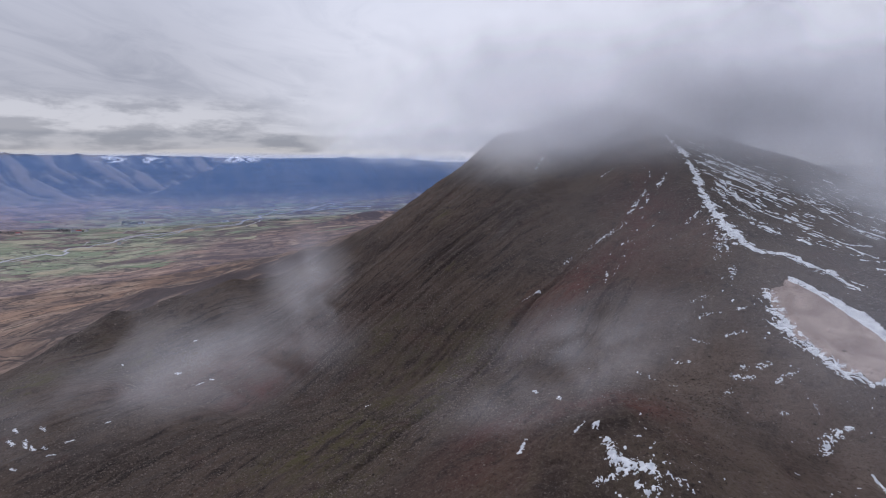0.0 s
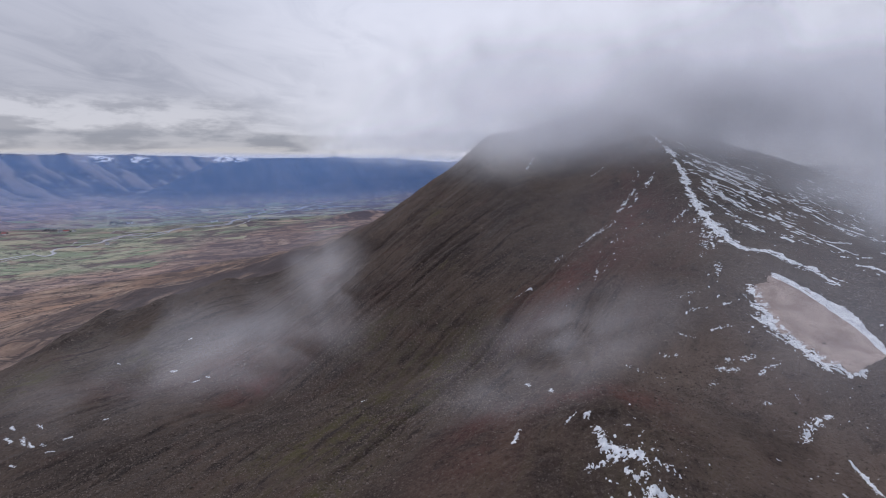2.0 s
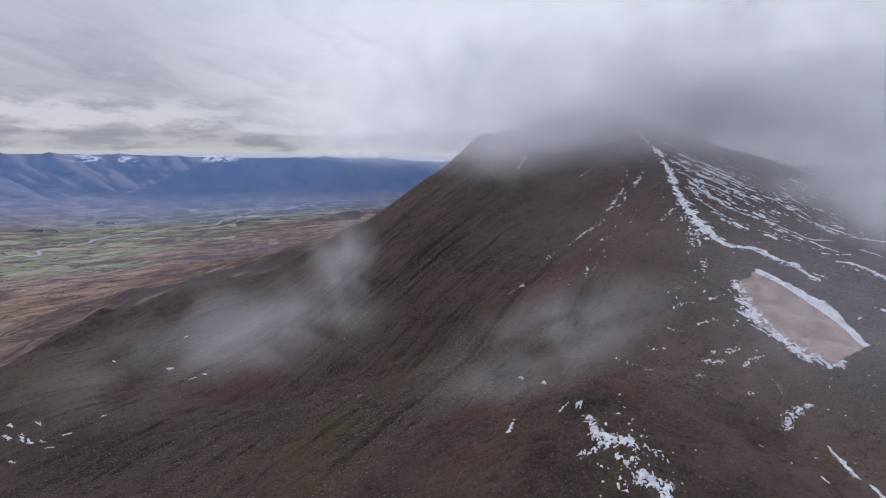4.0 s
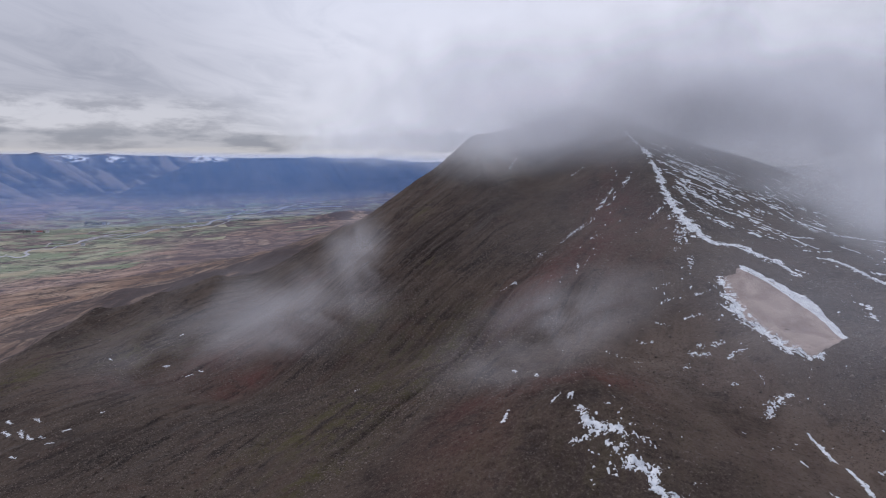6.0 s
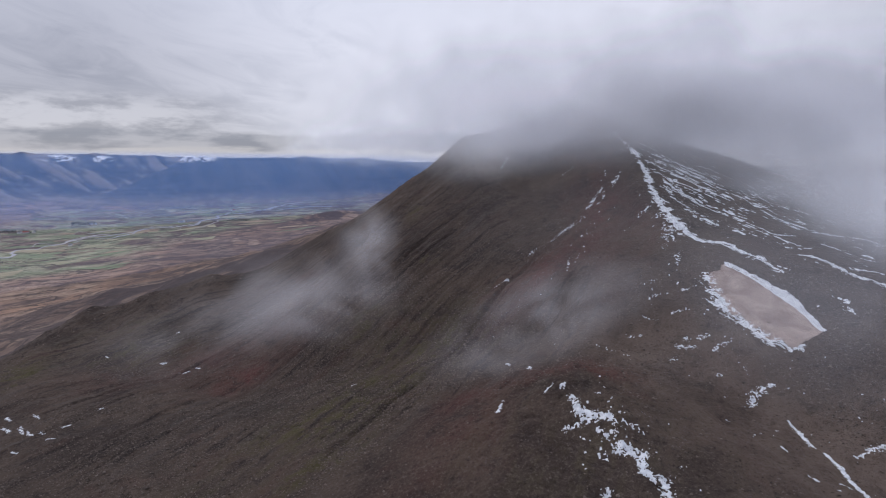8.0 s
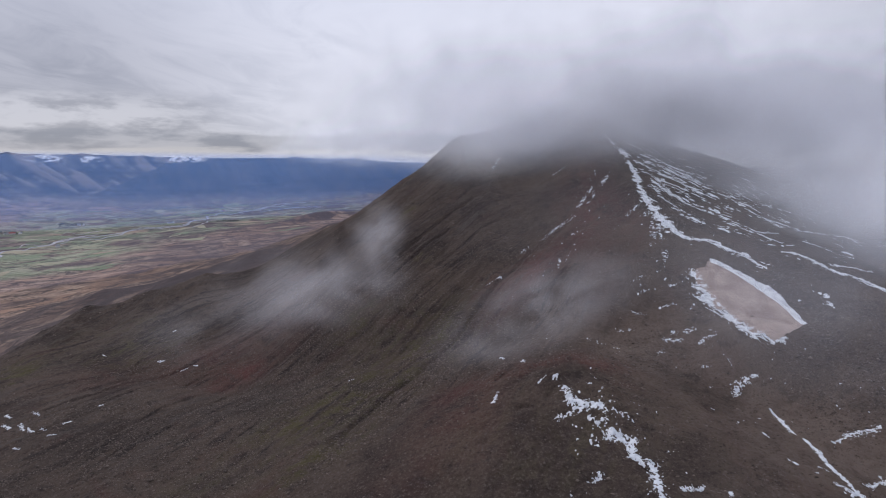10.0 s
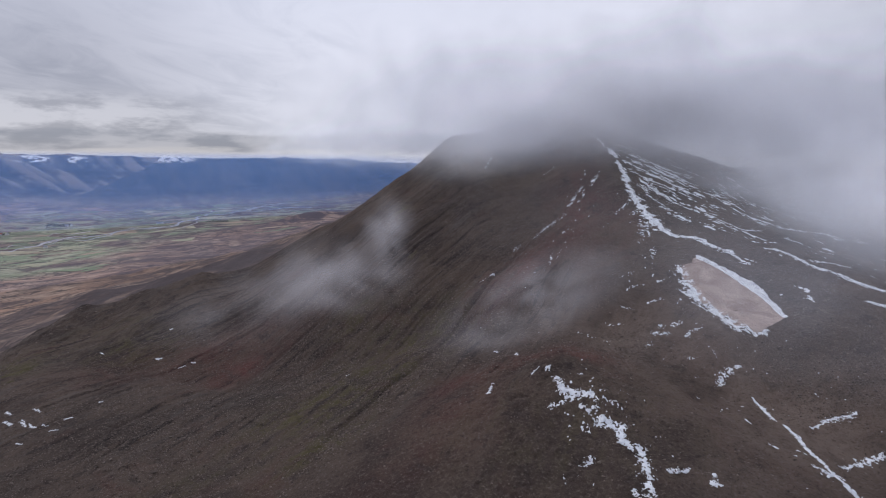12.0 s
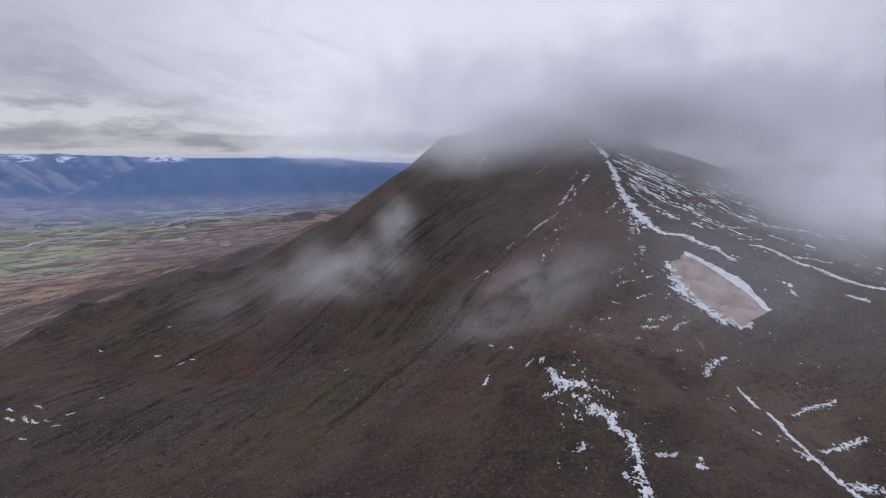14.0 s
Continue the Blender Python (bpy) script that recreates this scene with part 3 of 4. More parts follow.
# clouds over the fells
vapour("low_cloud", (-330, 4180, 590), 1500, 380, 60, 5, "bright low cloud resting on a fell", WHITE, 0.145, 0.0040, 0.05, 0.40, (1, 1, 1.6), soft_edge=0.8, bow=0.0, seed=74)
for spot, wide, seed in (((-2140, 3600, 470), 290, 80), ((-1960, 3760, 466), 190, 82), ((-1420, 3900, 468), 380, 84)):
    vapour("cap_cloud", spot, wide, 62, 12, 2, "small white cap cloud against a far fell", WHITE, 0.62, 0.018, 0.44, 0.58, (1, 1, 2.4), soft_edge=0.6, bow=0.0, seed=seed)
# the cap that hides the summit, the bank beside it and the torn mist below
CLOUD, MIST = (0.93, 0.94, 0.97), (0.66, 0.65, 0.68)
# summit_cloud, ridge_cloud and cloud_wall: the cloud's own shade is put into dark tints
vapour("summit_cloud", (215, 470, 436), 820, 215, 180, 14, "grey cloud cap wrapped round a summit", (0.60, 0.61, 0.65), 0.185, 0.009, 0.3, 0.6, level=(390, 431), soft_edge=0.86, bow=0.0, seed=3)
vapour("ridge_cloud", (232, 376, 413), 300, 96, 16, 6, "thin grey cloud drifting over a snowy ridge", (0.46, 0.47, 0.50), 0.22, 0.013, 0.15, 0.55, soft_edge=0.85, bow=0.0, seed=9, roll=27.0)
vapour("cloud_bank", (302, 330, 384), 225, 112, 90, 9, "soft pale cloud bank beside a ridge", (0.95, 0.955, 0.98), 0.132, 0.016, 0.26, 0.56, soft_edge=0.9, seed=12)
vapour("cloud_bank", (282, 262, 366), 190, 96, 50, 5, "thin pale mist bank on a stony flank", CLOUD, 0.135, 0.020, 0.20, 0.60, soft_edge=0.95, seed=15)
vapour("cloud_wall", (640, 860, 430), 1300, 300, 120, 4, "dense grey cloud wall behind a mountain", (0.30, 0.31, 0.34), 0.27, 0.006, -0.4, 0.1, soft_edge=0.5, bow=0.0, seed=44)
vapour("mist_veil", (150, 140, 360), 180, 110, 30, 3, "faint wide veil of mist before a ridge", MIST, 0.09, 0.020, 0.16, 0.66, soft_edge=0.95, seed=47)
vapour("mist_wisp", (-31, 72, 376), 50, 21, 8, 4, "thin torn wisp of mist over a slope", MIST, 0.10, 0.078, 0.38, 0.66, (1, 1, 1.3), soft_edge=0.8, seed=20)
vapour("mist_wisp", (-18, 71, 386), 16, 18, 5, 3, "small torn wisp of mist over a slope", MIST, 0.135, 0.14, 0.40, 0.66, soft_edge=0.8, seed=24)
vapour("mist_wisp", (-50, 72, 369), 48, 18, 8, 3, "thin torn wisp of mist over a slope", MIST, 0.045, 0.078, 0.36, 0.68, (1, 1, 1.3), soft_edge=0.8, seed=27)
vapour("mist_veil", (95, 133, 353), 100, 66, 16, 2, "faint wide veil of mist over stony ground", MIST, 0.07, 0.030, 0.22, 0.66, soft_edge=0.95, seed=52)
vapour("mist_veil", (95, 178, 382), 240, 110, 24, 2, "faint wide veil of mist before a peak", CLOUD, 0.03, 0.016, 0.10, 0.66, soft_edge=0.95, seed=56)
vapour("mist_wisp", (29, 122, 360), 76, 33, 12, 4, "thin slanting wisp of mist over a slope", MIST, 0.09, 0.048, 0.36, 0.68, (1, 1, 1.4), soft_edge=0.8, seed=30, roll=-24)
vapour("mist_wisp", (13, 113, 353), 62, 24, 10, 3, "thin slanting wisp of mist over a slope", MIST, 0.055, 0.050, 0.36, 0.68, (1, 1, 1.4), soft_edge=0.8, seed=34, roll=-15)
vapour("mist_wisp", (40, 391, 414), 130, 70, 30, 5, "pale mist hanging on a mountain shoulder", CLOUD, 0.06, 0.022, 0.30, 0.62, soft_edge=0.9, seed=58)


# ---- the valley: river, pastures, plantations, farms ----
def ribbon(name, line, widths, lift, mat, label, category):
    """A flat strip that follows the valley floor along a smooth line."""
    pts = [Vector((*p, 0)) for p in line]
    fine = []
    for k in range(len(pts) - 1):
        a, b, c, d = pts[max(k - 1, 0)], pts[k], pts[k + 1], pts[min(k + 2, len(pts) - 1)]
        for s in np.linspace(0, 1, 10, endpoint=False):
            fine.append((0.5 * (2 * b + (c - a) * s + (2 * a - 5 * b + 4 * c - d) * s * s + (3 * b - a - 3 * c + d) * s ** 3), widths[0] + (widths[1] - widths[0]) * (k + s) / (len(pts) - 1)))
    fine.append((pts[-1], widths[1]))
    verts, faces = [], []
    for k, (p, wide) in enumerate(fine):
        q, r = fine[max(k - 1, 0)][0], fine[min(k + 1, len(fine) - 1)][0]
        side = Vector((-(r - q).y, (r - q).x, 0)).normalized()
        p = p + side * 42 * float(grain(k * 1.0, 3.0, 4, 51))
        wide = wide * (1 + 0.5 * float(grain(k * 1.0, 9.0, 4, 52)))
        for s in (-1, 0, 1):
            v = p + side * wide * 0.5 * s
            verts.append((v.x, v.y, float(floor_height(np.float64(v.x), np.float64(v.y))) + lift))
        if k:
            for s in (0, 1):
                faces.append((3 * k - 3 + s, 3 * k - 2 + s, 3 * k + 1 + s, 3 * k + s))
    mesh = bpy.data.meshes.new(name)
    mesh.from_pydata(verts, [], faces)
    mesh.materials.append(mat)
    return tagged(new(name, mesh), label, category, kind="structure")


ribbon("water", RIVER, (12, 18), 1.6, WATER, "pale braided river winding along a valley", "river")
ribbon("water", [(-1600, 2720), (-1480, 2850), (-1390, 2950), (-1380, 3060), (-1250, 3170)], (9, 12), 1.9, WATER, "narrow side channel of a braided river", "river")
ribbon("water", [(-1020, 3590), (-860, 3700), (-700, 3760), (-520, 3800)], (11, 18), 1.9, WATER, "narrow side channel of a braided river", "river")

for line, wide in (([(-1720, 2600), (-1640, 2700), (-1560, 2820), (-1500, 2900)], (14, 20)), ([(-1700, 2900), (-1620, 2960), (-1540, 3010)], (10, 14)), ([(-1420, 3080), (-1300, 3130), (-1180, 3220)], (16, 9)), ([(-1250, 3060), (-1160, 3150), (-1080, 3290)], (8, 10)), ([(-1900, 2260), (-1800, 2300), (-1730, 2420)], (12, 9)), ([(-1000, 3560), (-930, 3700), (-820, 3860), (-640, 3960)], (9, 14))):
    ribbon("trim", line, wide, 2.2, SHINGLE, "pale gravel bar between river braids", "gravel bar")

dice = random.Random(5)
for k in range(150):
    at = dice.random() * (len(RIVER) - 3) + 1
    a, b = Vector(RIVER[int(at)]), Vector(RIVER[int(at) + 1])
    mid = a.lerp(b, at % 1)
    off = dice.gauss(-30, 290)
    mid += Vector((off, -off * 0.35 + dice.gauss(0, 60)))
    if mid.length < 2250 or mid.length > 4050:
        continue
    long, deep, turn = dice.uniform(50, 170), dice.uniform(22, 75), radians(dice.gauss(24, 14))
    u, v = np.meshgrid(np.linspace(-0.5, 0.5, 7), np.linspace(-0.5, 0.5, 5), indexing="ij")
    skew = dice.uniform(-0.9, 0.9)
    fx, fy = (u + skew * v) * long + 14 * grain(u * 60 + k * 9, v * 60, 30, 55), v * deep * (1 + 1.1 * dice.uniform(-1, 1) * u) + 5 * grain(u * 60, v * 60 + k * 7, 25, 56)
    x, y = mid.x + fx * math.cos(turn) - fy * math.sin(turn), mid.y + fx * math.sin(turn) + fy * math.cos(turn)
    field = sheet("field", x, y, lambda p, q, lift=0.5 + 0.006 * k: floor_height(p, q) + lift, FIELD)
    tagged(field, "flat hay meadow by the river", "field", "meadows by the river")


def plain(name, colour, rough_=0.9):
    m, n = material(name)
    spot = n.node("ShaderNodeTexCoord").outputs["Object"]
    a = n.noise(spot, 0.8, 4)
    finish(n, n.mix(n.ramp(a, 0.3, 0.7), rgb(*[c * 0.8 for c in colour]), rgb(*colour)), rough_, a, 0.2, 0.2)
    return m


SPRUCE, WALL, ROOF, ROOF_RED = plain("spruce needles", (0.022, 0.034, 0.020)), plain("white farm wall", (0.72, 0.71, 0.68)), plain("grey sheet roof", (0.25, 0.26, 0.27), 0.5), plain("red sheet roof", (0.30, 0.07, 0.05), 0.5)


TURF = plain("dark bank turf", (0.075, 0.070, 0.052))
for k in range(16):
    a = Vector(RIVER[dice.randrange(2, len(RIVER) - 3)]) + Vector((dice.gauss(120, 260), dice.gauss(-60, 160)))
    heading = radians(dice.gauss(26, 10))
    line = [(a.x + s * 90 * math.cos(heading), a.y + s * 90 * math.sin(heading) + 9 * math.sin(1.3 * s + k)) for s in range(dice.randrange(4, 8))]
    if a.length > 2200:
        ribbon("trim", line, (5, 9), 1.3, TURF, "dark overgrown ditch between meadows", "ditch")


def joined(name, verts, faces, mat, parent=None):
    mesh = bpy.data.meshes.new(name)
    mesh.from_pydata(verts, [], faces)
    mesh.materials.append(mat)
    ob = new(name, mesh)
    ob.parent = parent
    return ob


for (px, py), wide, deep, many in (((-1956, 2901), 75, 30, 130), ((-1781, 3157), 55, 26, 90), ((-1499, 3723), 120, 30, 150), ((-1349, 3860), 110, 26, 130), ((-2180, 2770), 50, 24, 70), ((-1000, 3330), 60, 22, 60)):
    verts, faces = [], []
    for k in range(many):
        x, y = px + dice.uniform(-wide, wide), py + dice.uniform(-deep, deep) + 0.3 * dice.uniform(-wide, wide)
        z, h, r = float(floor_height(np.float64(x), np.float64(y))) - 0.5, dice.uniform(4, 7.5), dice.uniform(2.0, 3.4)
        for low, high, fat in ((0.08, 0.55, 1.0), (0.40, 0.80, 0.72), (0.66, 1.0, 0.42)):
            i = len(verts)
            verts += [(x + r * fat * math.cos(s * 1.257 + k) * dice.uniform(0.7, 1.2), y + r * fat * math.sin(s * 1.257 + k), z + h * low) for s in range(5)] + [(x, y, z + h * high)]
            faces += [(i + s, i + (s + 1) % 5, i + 5) for s in range(5)]
    tagged(joined("spruce_plantation", verts, faces, SPRUCE), "small dark spruce plantation among valley pastures", "trees", "valley plantations", "stuff")


def farmhouse(x, y, turn, long, deep, high, roof_mat):
    root = new("farmhouse")
    root.matrix_world = pose(x, y, float(floor_height(np.float64(x), np.float64(y))) + 0.9, 0, 0, turn)
    a, b, h = long / 2, deep / 2, high
    joined("wall", [(-a, -b, -2), (a, -b, -2), (a, b, -2), (-a, b, -2), (-a, -b, h), (a, -b, h), (a, b, h), (-a, b, h), (-a, 0, h + b), (a, 0, h + b)],
           [(0, 1, 5, 4), (1, 2, 6, 9, 5), (2, 3, 7, 6), (3, 0, 4, 8, 7)], WALL, root)
    e = 0.6
    joined("roof", [(-a - e, -b - e, h - e), (a + e, -b - e, h - e), (a + e, 0, h + b + 0.3), (-a - e, 0, h + b + 0.3), (-a - e, b + e, h - e), (a + e, b + e, h - e)], [(0, 1, 2, 3), (3, 2, 5, 4)], roof_mat, root)
    return tagged(root, "white farm building with a pitched metal roof", "farmhouse", "valley farms")


for x, y, turn in ((-1905, 2880, 20), (-1880, 2900, 100), (-1925, 2872, 60), (-1730, 3140, 30), (-1712, 3152, 110), (-1560, 2640, 15), (-1300, 3250, 40), (-1285, 3262, 120), (-2130, 2760, 30), (-1120, 3640, 70)):
    farmhouse(x, y, turn, dice.uniform(14, 26), dice.uniform(9, 12), dice.uniform(4, 6), dice.choice((ROOF, ROOF, ROOF_RED)))


# ---- snow lying on the mountain ----
SNOW_CREST = "long ragged band of old snow along a ridge crest"
SNOW_STREAK = "thin wind-packed snow streak on dark scree"
SNOW_KNOLL = "broken patch of melting snow on a stony knoll"
SNOW_GULLY = "narrow snow strip lying in a stony gully"
SNOW_FLECK = "small leftover fleck of snow between stones"
SPATTER = 0.70
laid = [0]


def snow_patch(line, gaps, label):
    """Snow along a line of (x, y, width): ragged, holed by noise, domed towards its middle. gaps: how broken it is."""
    laid[0] += 1
    seed = laid[0]
    pts = np.array(line)
    if gaps == SPATTER:
        pts[:, 2] *= 1.6
    wide = pts[:, 2].max()
    step = float(np.clip(wide / 11, 0.17, 0.28))
    low, high = pts[:, :2].min(0) - wide, pts[:, :2].max(0) + wide
    x, y = np.meshgrid(np.arange(low[0], high[0], step), np.arange(low[1], high[1], step), indexing="ij")
    inside = np.full(x.shape, -9.0)
    for (ax, ay, aw), (bx, by, bw) in zip(pts, pts[1:]):
        s = np.clip(((x - ax) * (bx - ax) + (y - ay) * (by - ay)) / max((bx - ax) ** 2 + (by - ay) ** 2, 1e-6), 0, 1)
        inside = np.maximum(inside, 0.5 - np.hypot(x - ax - s * (bx - ax), y - ay - s * (by - ay)) / (aw + s * (bw - aw)))
    if label in (SNOW_CREST, SNOW_STREAK) and gaps != SPATTER:
        # combed by the wind across the ridge
        pts[:, 2] *= 0.88
        p, q = 0.78 * x + 0.62 * y, 0.45 * (0.62 * x - 0.78 * y)
    else:
        p, q = x, y
    torn = 0.30 * rough(p, q, max(wide * 1.3, 2.6), 3, 0.6, seed) + 0.66 * rough(p, q, max(wide * 0.24, 0.95), 3, 0.75, seed + 40)
    body = inside - gaps * 0.55 + torn * ((0.50 if gaps >= 0 else 0.22) + max(gaps, 0) * 1.8)
    if gaps == SPATTER:
        body = 0.5 * inside - 0.40 + torn - 2 * np.clip(-0.5 - inside, 0, None)
    solid = body > 0
    if solid.sum() < 3:
        solid = inside > 0.2
    bed = mountain_height(x, y)
    thick = 0.07 + 0.22 * np.clip(body, 0, 0.5) * min(wide, 3.0) * 0.5
    top = np.where(solid, bed + thick, bed - 0.35)
    piece, sizes = islands(solid)
    crumbs = np.zeros(solid.shape, bool)
    for k, cells in enumerate(sizes, 1):
        here = piece == k
        if cells * step * step < 1.3 and cells < max(sizes):
            crumbs |= here
            continue
        i, j = np.nonzero(here.any(1))[0][[0, -1]], np.nonzero(here.any(0))[0][[0, -1]]
        cut = (slice(max(i[0] - 1, 0), i[1] + 2), slice(max(j[0] - 1, 0), j[1] + 2))
        mine, level = here[cut], np.where(here, top, bed - 0.35)[cut]
        ob = sheet("snow_patch", x[cut], y[cut], lambda p, q, level=level: level, SNOW, None, lambda p, q, z, mine=mine: mine)
        tagged(ob, label, "snow", "snow patches")
    if crumbs.any():
        ob = sheet("snow_crumbs", x, y, lambda p, q: top, SNOW, None, lambda p, q, z: crumbs)
        tagged(ob, "crumbs of snow beside a larger patch", "snow", kind="stuff")


def islands(solid):
    """Numbers the connected pieces of a mask, with their sizes."""
    mark = np.zeros(solid.shape, int)
    sizes = []
    for a, b in zip(*np.nonzero(solid)):
        if mark[a, b]:
            continue
        sizes.append(0)
        todo = [(a, b)]
        mark[a, b] = len(sizes)
        while todo:
            p, q = todo.pop()
            sizes[-1] += 1
            for r in (p - 1, p, p + 1):
                for t in (q - 1, q, q + 1):
                    if 0 <= r < solid.shape[0] and 0 <= t < solid.shape[1] and solid[r, t] and not mark[r, t]:
                        mark[r, t] = len(sizes)
                        todo.append((r, t))
    return mark, sizes


SNOWFIELD = [(172.2, 282.7), (180.9, 268.4), (185.2, 250.5), (187.1, 235.7), (187.0, 222.8), (180.7, 220.4), (173.0, 218.8), (165.8, 222.3), (161.7, 231.2), (158.5, 240.2), (156.2, 249.2), (157.8, 263.4), (159.4, 275.6)]
snow_patch([(174.2, 510.9, 1.08), (176.6, 486.4, 1.55), (177.3, 464.2, 1.49), (179.4, 448.7, 1.94)], 0.45, SNOW_CREST)
snow_patch([(179.4, 448.7, 2.42), (177.0, 425.1, 3.7), (176.1, 409.2, 3.58), (170.0, 385.5, 4.25), (168.3, 368.4, 4.92), (167.4, 352.3, 5.55), (165.0, 335.8, 6.11), (166.3, 326.3, 7.49), (166.9, 314.7, 6.58), (169.1, 311.1, 4.36)], 0.08, SNOW_CREST)
snow_patch([(170.0, 310.0, 3.27), (181.8, 305.6, 4.02), (187.8, 297.5, 4.34), (195.7, 287.6, 3.94), (198.7, 278.9, 2.83), (200.1, 272.6, 1.75)], 0.1, SNOW_CREST)
snow_patch([(174.0, 284.7, 2.07), (179.1, 276.2, 2.74), (182.9, 266.4, 3.7), (186.7, 257.5, 4.32), (188.5, 248.7, 4.91), (188.7, 240.2, 3.86), (188.6, 231.7, 2.53), (188.3, 223.1, 1.86)], -0.3, SNOW_CREST)
snow_patch([(157.9, 277.7, 2.67), (156.8, 269.2, 3.59), (155.8, 256.8, 4.76), (154.6, 246.2, 4.33), (157.9, 239.2, 4.28), (160.4, 229.1, 3.9), (163.3, 222.5, 3.27), (169.9, 218.0, 2.98), (175.1, 217.9, 1.8)], 0.28, SNOW_CREST)
snow_patch([(159.3, 259.9, 1.93), (158.1, 244.7, 3.72), (161.1, 235.0, 3.96), (162.7, 227.3, 3.0)], 0.22, SNOW_CREST)
snow_patch([(157.1, 273.6, 3.3), (157.7, 266.2, 6.5), (160.0, 263.4, 5.18)], 0.25, SNOW_CREST)
snow_patch([(154.0, 253.3, 6.91), (155.7, 248.2, 4.98), (161.6, 249.8, 1.57)], 0.3, SNOW_CREST)
snow_patch([(165.7, 221.6, 2.38), (169.3, 219.2, 3.58), (173.0, 218.0, 2.69)], 0.15, SNOW_CREST)
snow_patch([(183.8, 394.8, 1.75), (186.4, 381.2, 2.57), (191.1, 360.5, 2.48), (198.8, 348.0, 2.03), (206.0, 343.1, 1.62)], 0.24, SNOW_STREAK)
snow_patch([(182.0, 406.1, 1.79), (187.2, 397.6, 2.21), (194.1, 388.7, 1.31)], 0.24, SNOW_STREAK)
snow_patch([(182.3, 420.1, 1.84), (190.4, 410.0, 1.36)], 0.24, SNOW_STREAK)
snow_patch([(178.2, 367.7, 1.24), (182.3, 350.6, 1.2), (189.0, 338.8, 0.79)], 0.24, SNOW_STREAK)
snow_patch([(177.4, 352.6, 1.2), (186.7, 343.5, 0.79)], 0.24, SNOW_STREAK)
snow_patch([(188.9, 396.3, 1.77), (188.8, 377.2, 2.13), (189.0, 366.3, 1.25)], 0.24, SNOW_STREAK)
snow_patch([(177.8, 385.8, 2.14), (181.8, 375.5, 1.26)], 0.24, SNOW_STREAK)
snow_patch([(201.5, 409.7, 0.92), (210.9, 401.1, 1.37), (220.3, 393.2, 0.91)], 0.24, SNOW_STREAK)
snow_patch([(206.7, 401.6, 0.91), (217.4, 391.9, 1.35), (229.4, 385.6, 0.9)], 0.24, SNOW_STREAK)
snow_patch([(224.8, 419.8, 0.95), (243.8, 403.4, 0.94)], 0.24, SNOW_STREAK)
snow_patch([(209.3, 372.1, 1.29), (219.7, 366.6, 1.29)], 0.24, SNOW_STREAK)
snow_patch([(226.4, 372.6, 1.32), (232.5, 367.1, 1.31)], 0.24, SNOW_STREAK)
snow_patch([(221.4, 352.9, 1.26), (227.6, 346.4, 1.68)], 0.24, SNOW_STREAK)
snow_patch([(240.9, 375.6, 0.9), (248.2, 363.4, 0.89)], 0.24, SNOW_STREAK)
snow_patch([(249.4, 362.0, 0.88), (257.3, 355.1, 0.88)], 0.24, SNOW_STREAK)
snow_patch([(247.3, 346.0, 0.86), (255.0, 339.6, 0.86)], 0.24, SNOW_STREAK)
snow_patch([(224.7, 317.0, 1.58), (237.7, 317.0, 1.61)], 0.24, SNOW_STREAK)
snow_patch([(219.9, 301.2, 0.76), (224.3, 299.9, 0.77)], 0.24, SNOW_STREAK)
snow_patch([(228.0, 299.0, 1.15), (237.4, 300.8, 0.78)], 0.24, SNOW_STREAK)
snow_patch([(238.5, 271.6, 1.6), (246.9, 267.5, 1.9), (254.0, 266.5, 1.5), (260.9, 266.5, 1.0)], 0.2, SNOW_STREAK)
snow_patch([(255.7, 323.9, 0.84), (282.0, 323.0, 1.3), (292.0, 320.1, 0.87)], 0.24, SNOW_STREAK)
snow_patch([(222.6, 291.3, 2.25), (225.8, 282.6, 3.34), (230.2, 274.9, 3.31), (231.9, 264.4, 3.26), (235.5, 258.9, 2.88), (239.1, 258.0, 2.9), (244.0, 252.0, 3.4), (249.7, 244.5, 3.2), (256.0, 240.0, 2.7), (263.5, 235.7, 2.4), (272.0, 230.0, 1.8)], 0.0, SNOW_STREAK)
snow_patch([(223.9, 286.5, 1.58), (229.2, 275.2, 2.34)], 0.2, SNOW_STREAK)
snow_patch([(214.1, 241.9, 2.02), (210.8, 236.8, 3.32), (210.8, 232.2, 1.97)], 0.3, SNOW_STREAK)
snow_patch([(239.5, 227.6, 2.19), (246.4, 223.4, 3.3)], 0.1, SNOW_STREAK)
snow_patch([(159.2, 419.7, 1.35), (148.8, 409.0, 1.32)], SPATTER, SNOW_STREAK)
snow_patch([(142.7, 413.2, 0.88), (134.0, 403.7, 1.29), (125.6, 393.3, 1.25)], SPATTER, SNOW_STREAK)
snow_patch([(119.8, 385.2, 1.23), (109.5, 380.8, 1.21), (100.5, 378.1, 1.2), (93.7, 375.5, 0.79)], SPATTER, SNOW_STREAK)
snow_patch([(162.7, 364.6, 1.21), (148.9, 354.6, 1.17)], SPATTER, SNOW_STREAK)
snow_patch([(80.2, 375.3, 1.57), (76.1, 369.5, 0.78)], SPATTER, SNOW_STREAK)
snow_patch([(56.6, 349.6, 0.74), (46.6, 347.5, 0.73)], SPATTER, SNOW_STREAK)
snow_patch([(132.2, 460.4, 0.96), (123.3, 458.2, 0.95)], SPATTER, SNOW_STREAK)
snow_patch([(107.0, 576.5, 1.16), (95.2, 550.3, 1.11)], SPATTER, SNOW_STREAK)
snow_patch([(86.2, 527.3, 1.06), (76.7, 502.6, 1.01)], SPATTER, SNOW_STREAK)
snow_patch([(157.6, 331.7, 1.5), (152.7, 318.9, 1.82), (146.1, 308.5, 1.41)], SPATTER, SNOW_STREAK)
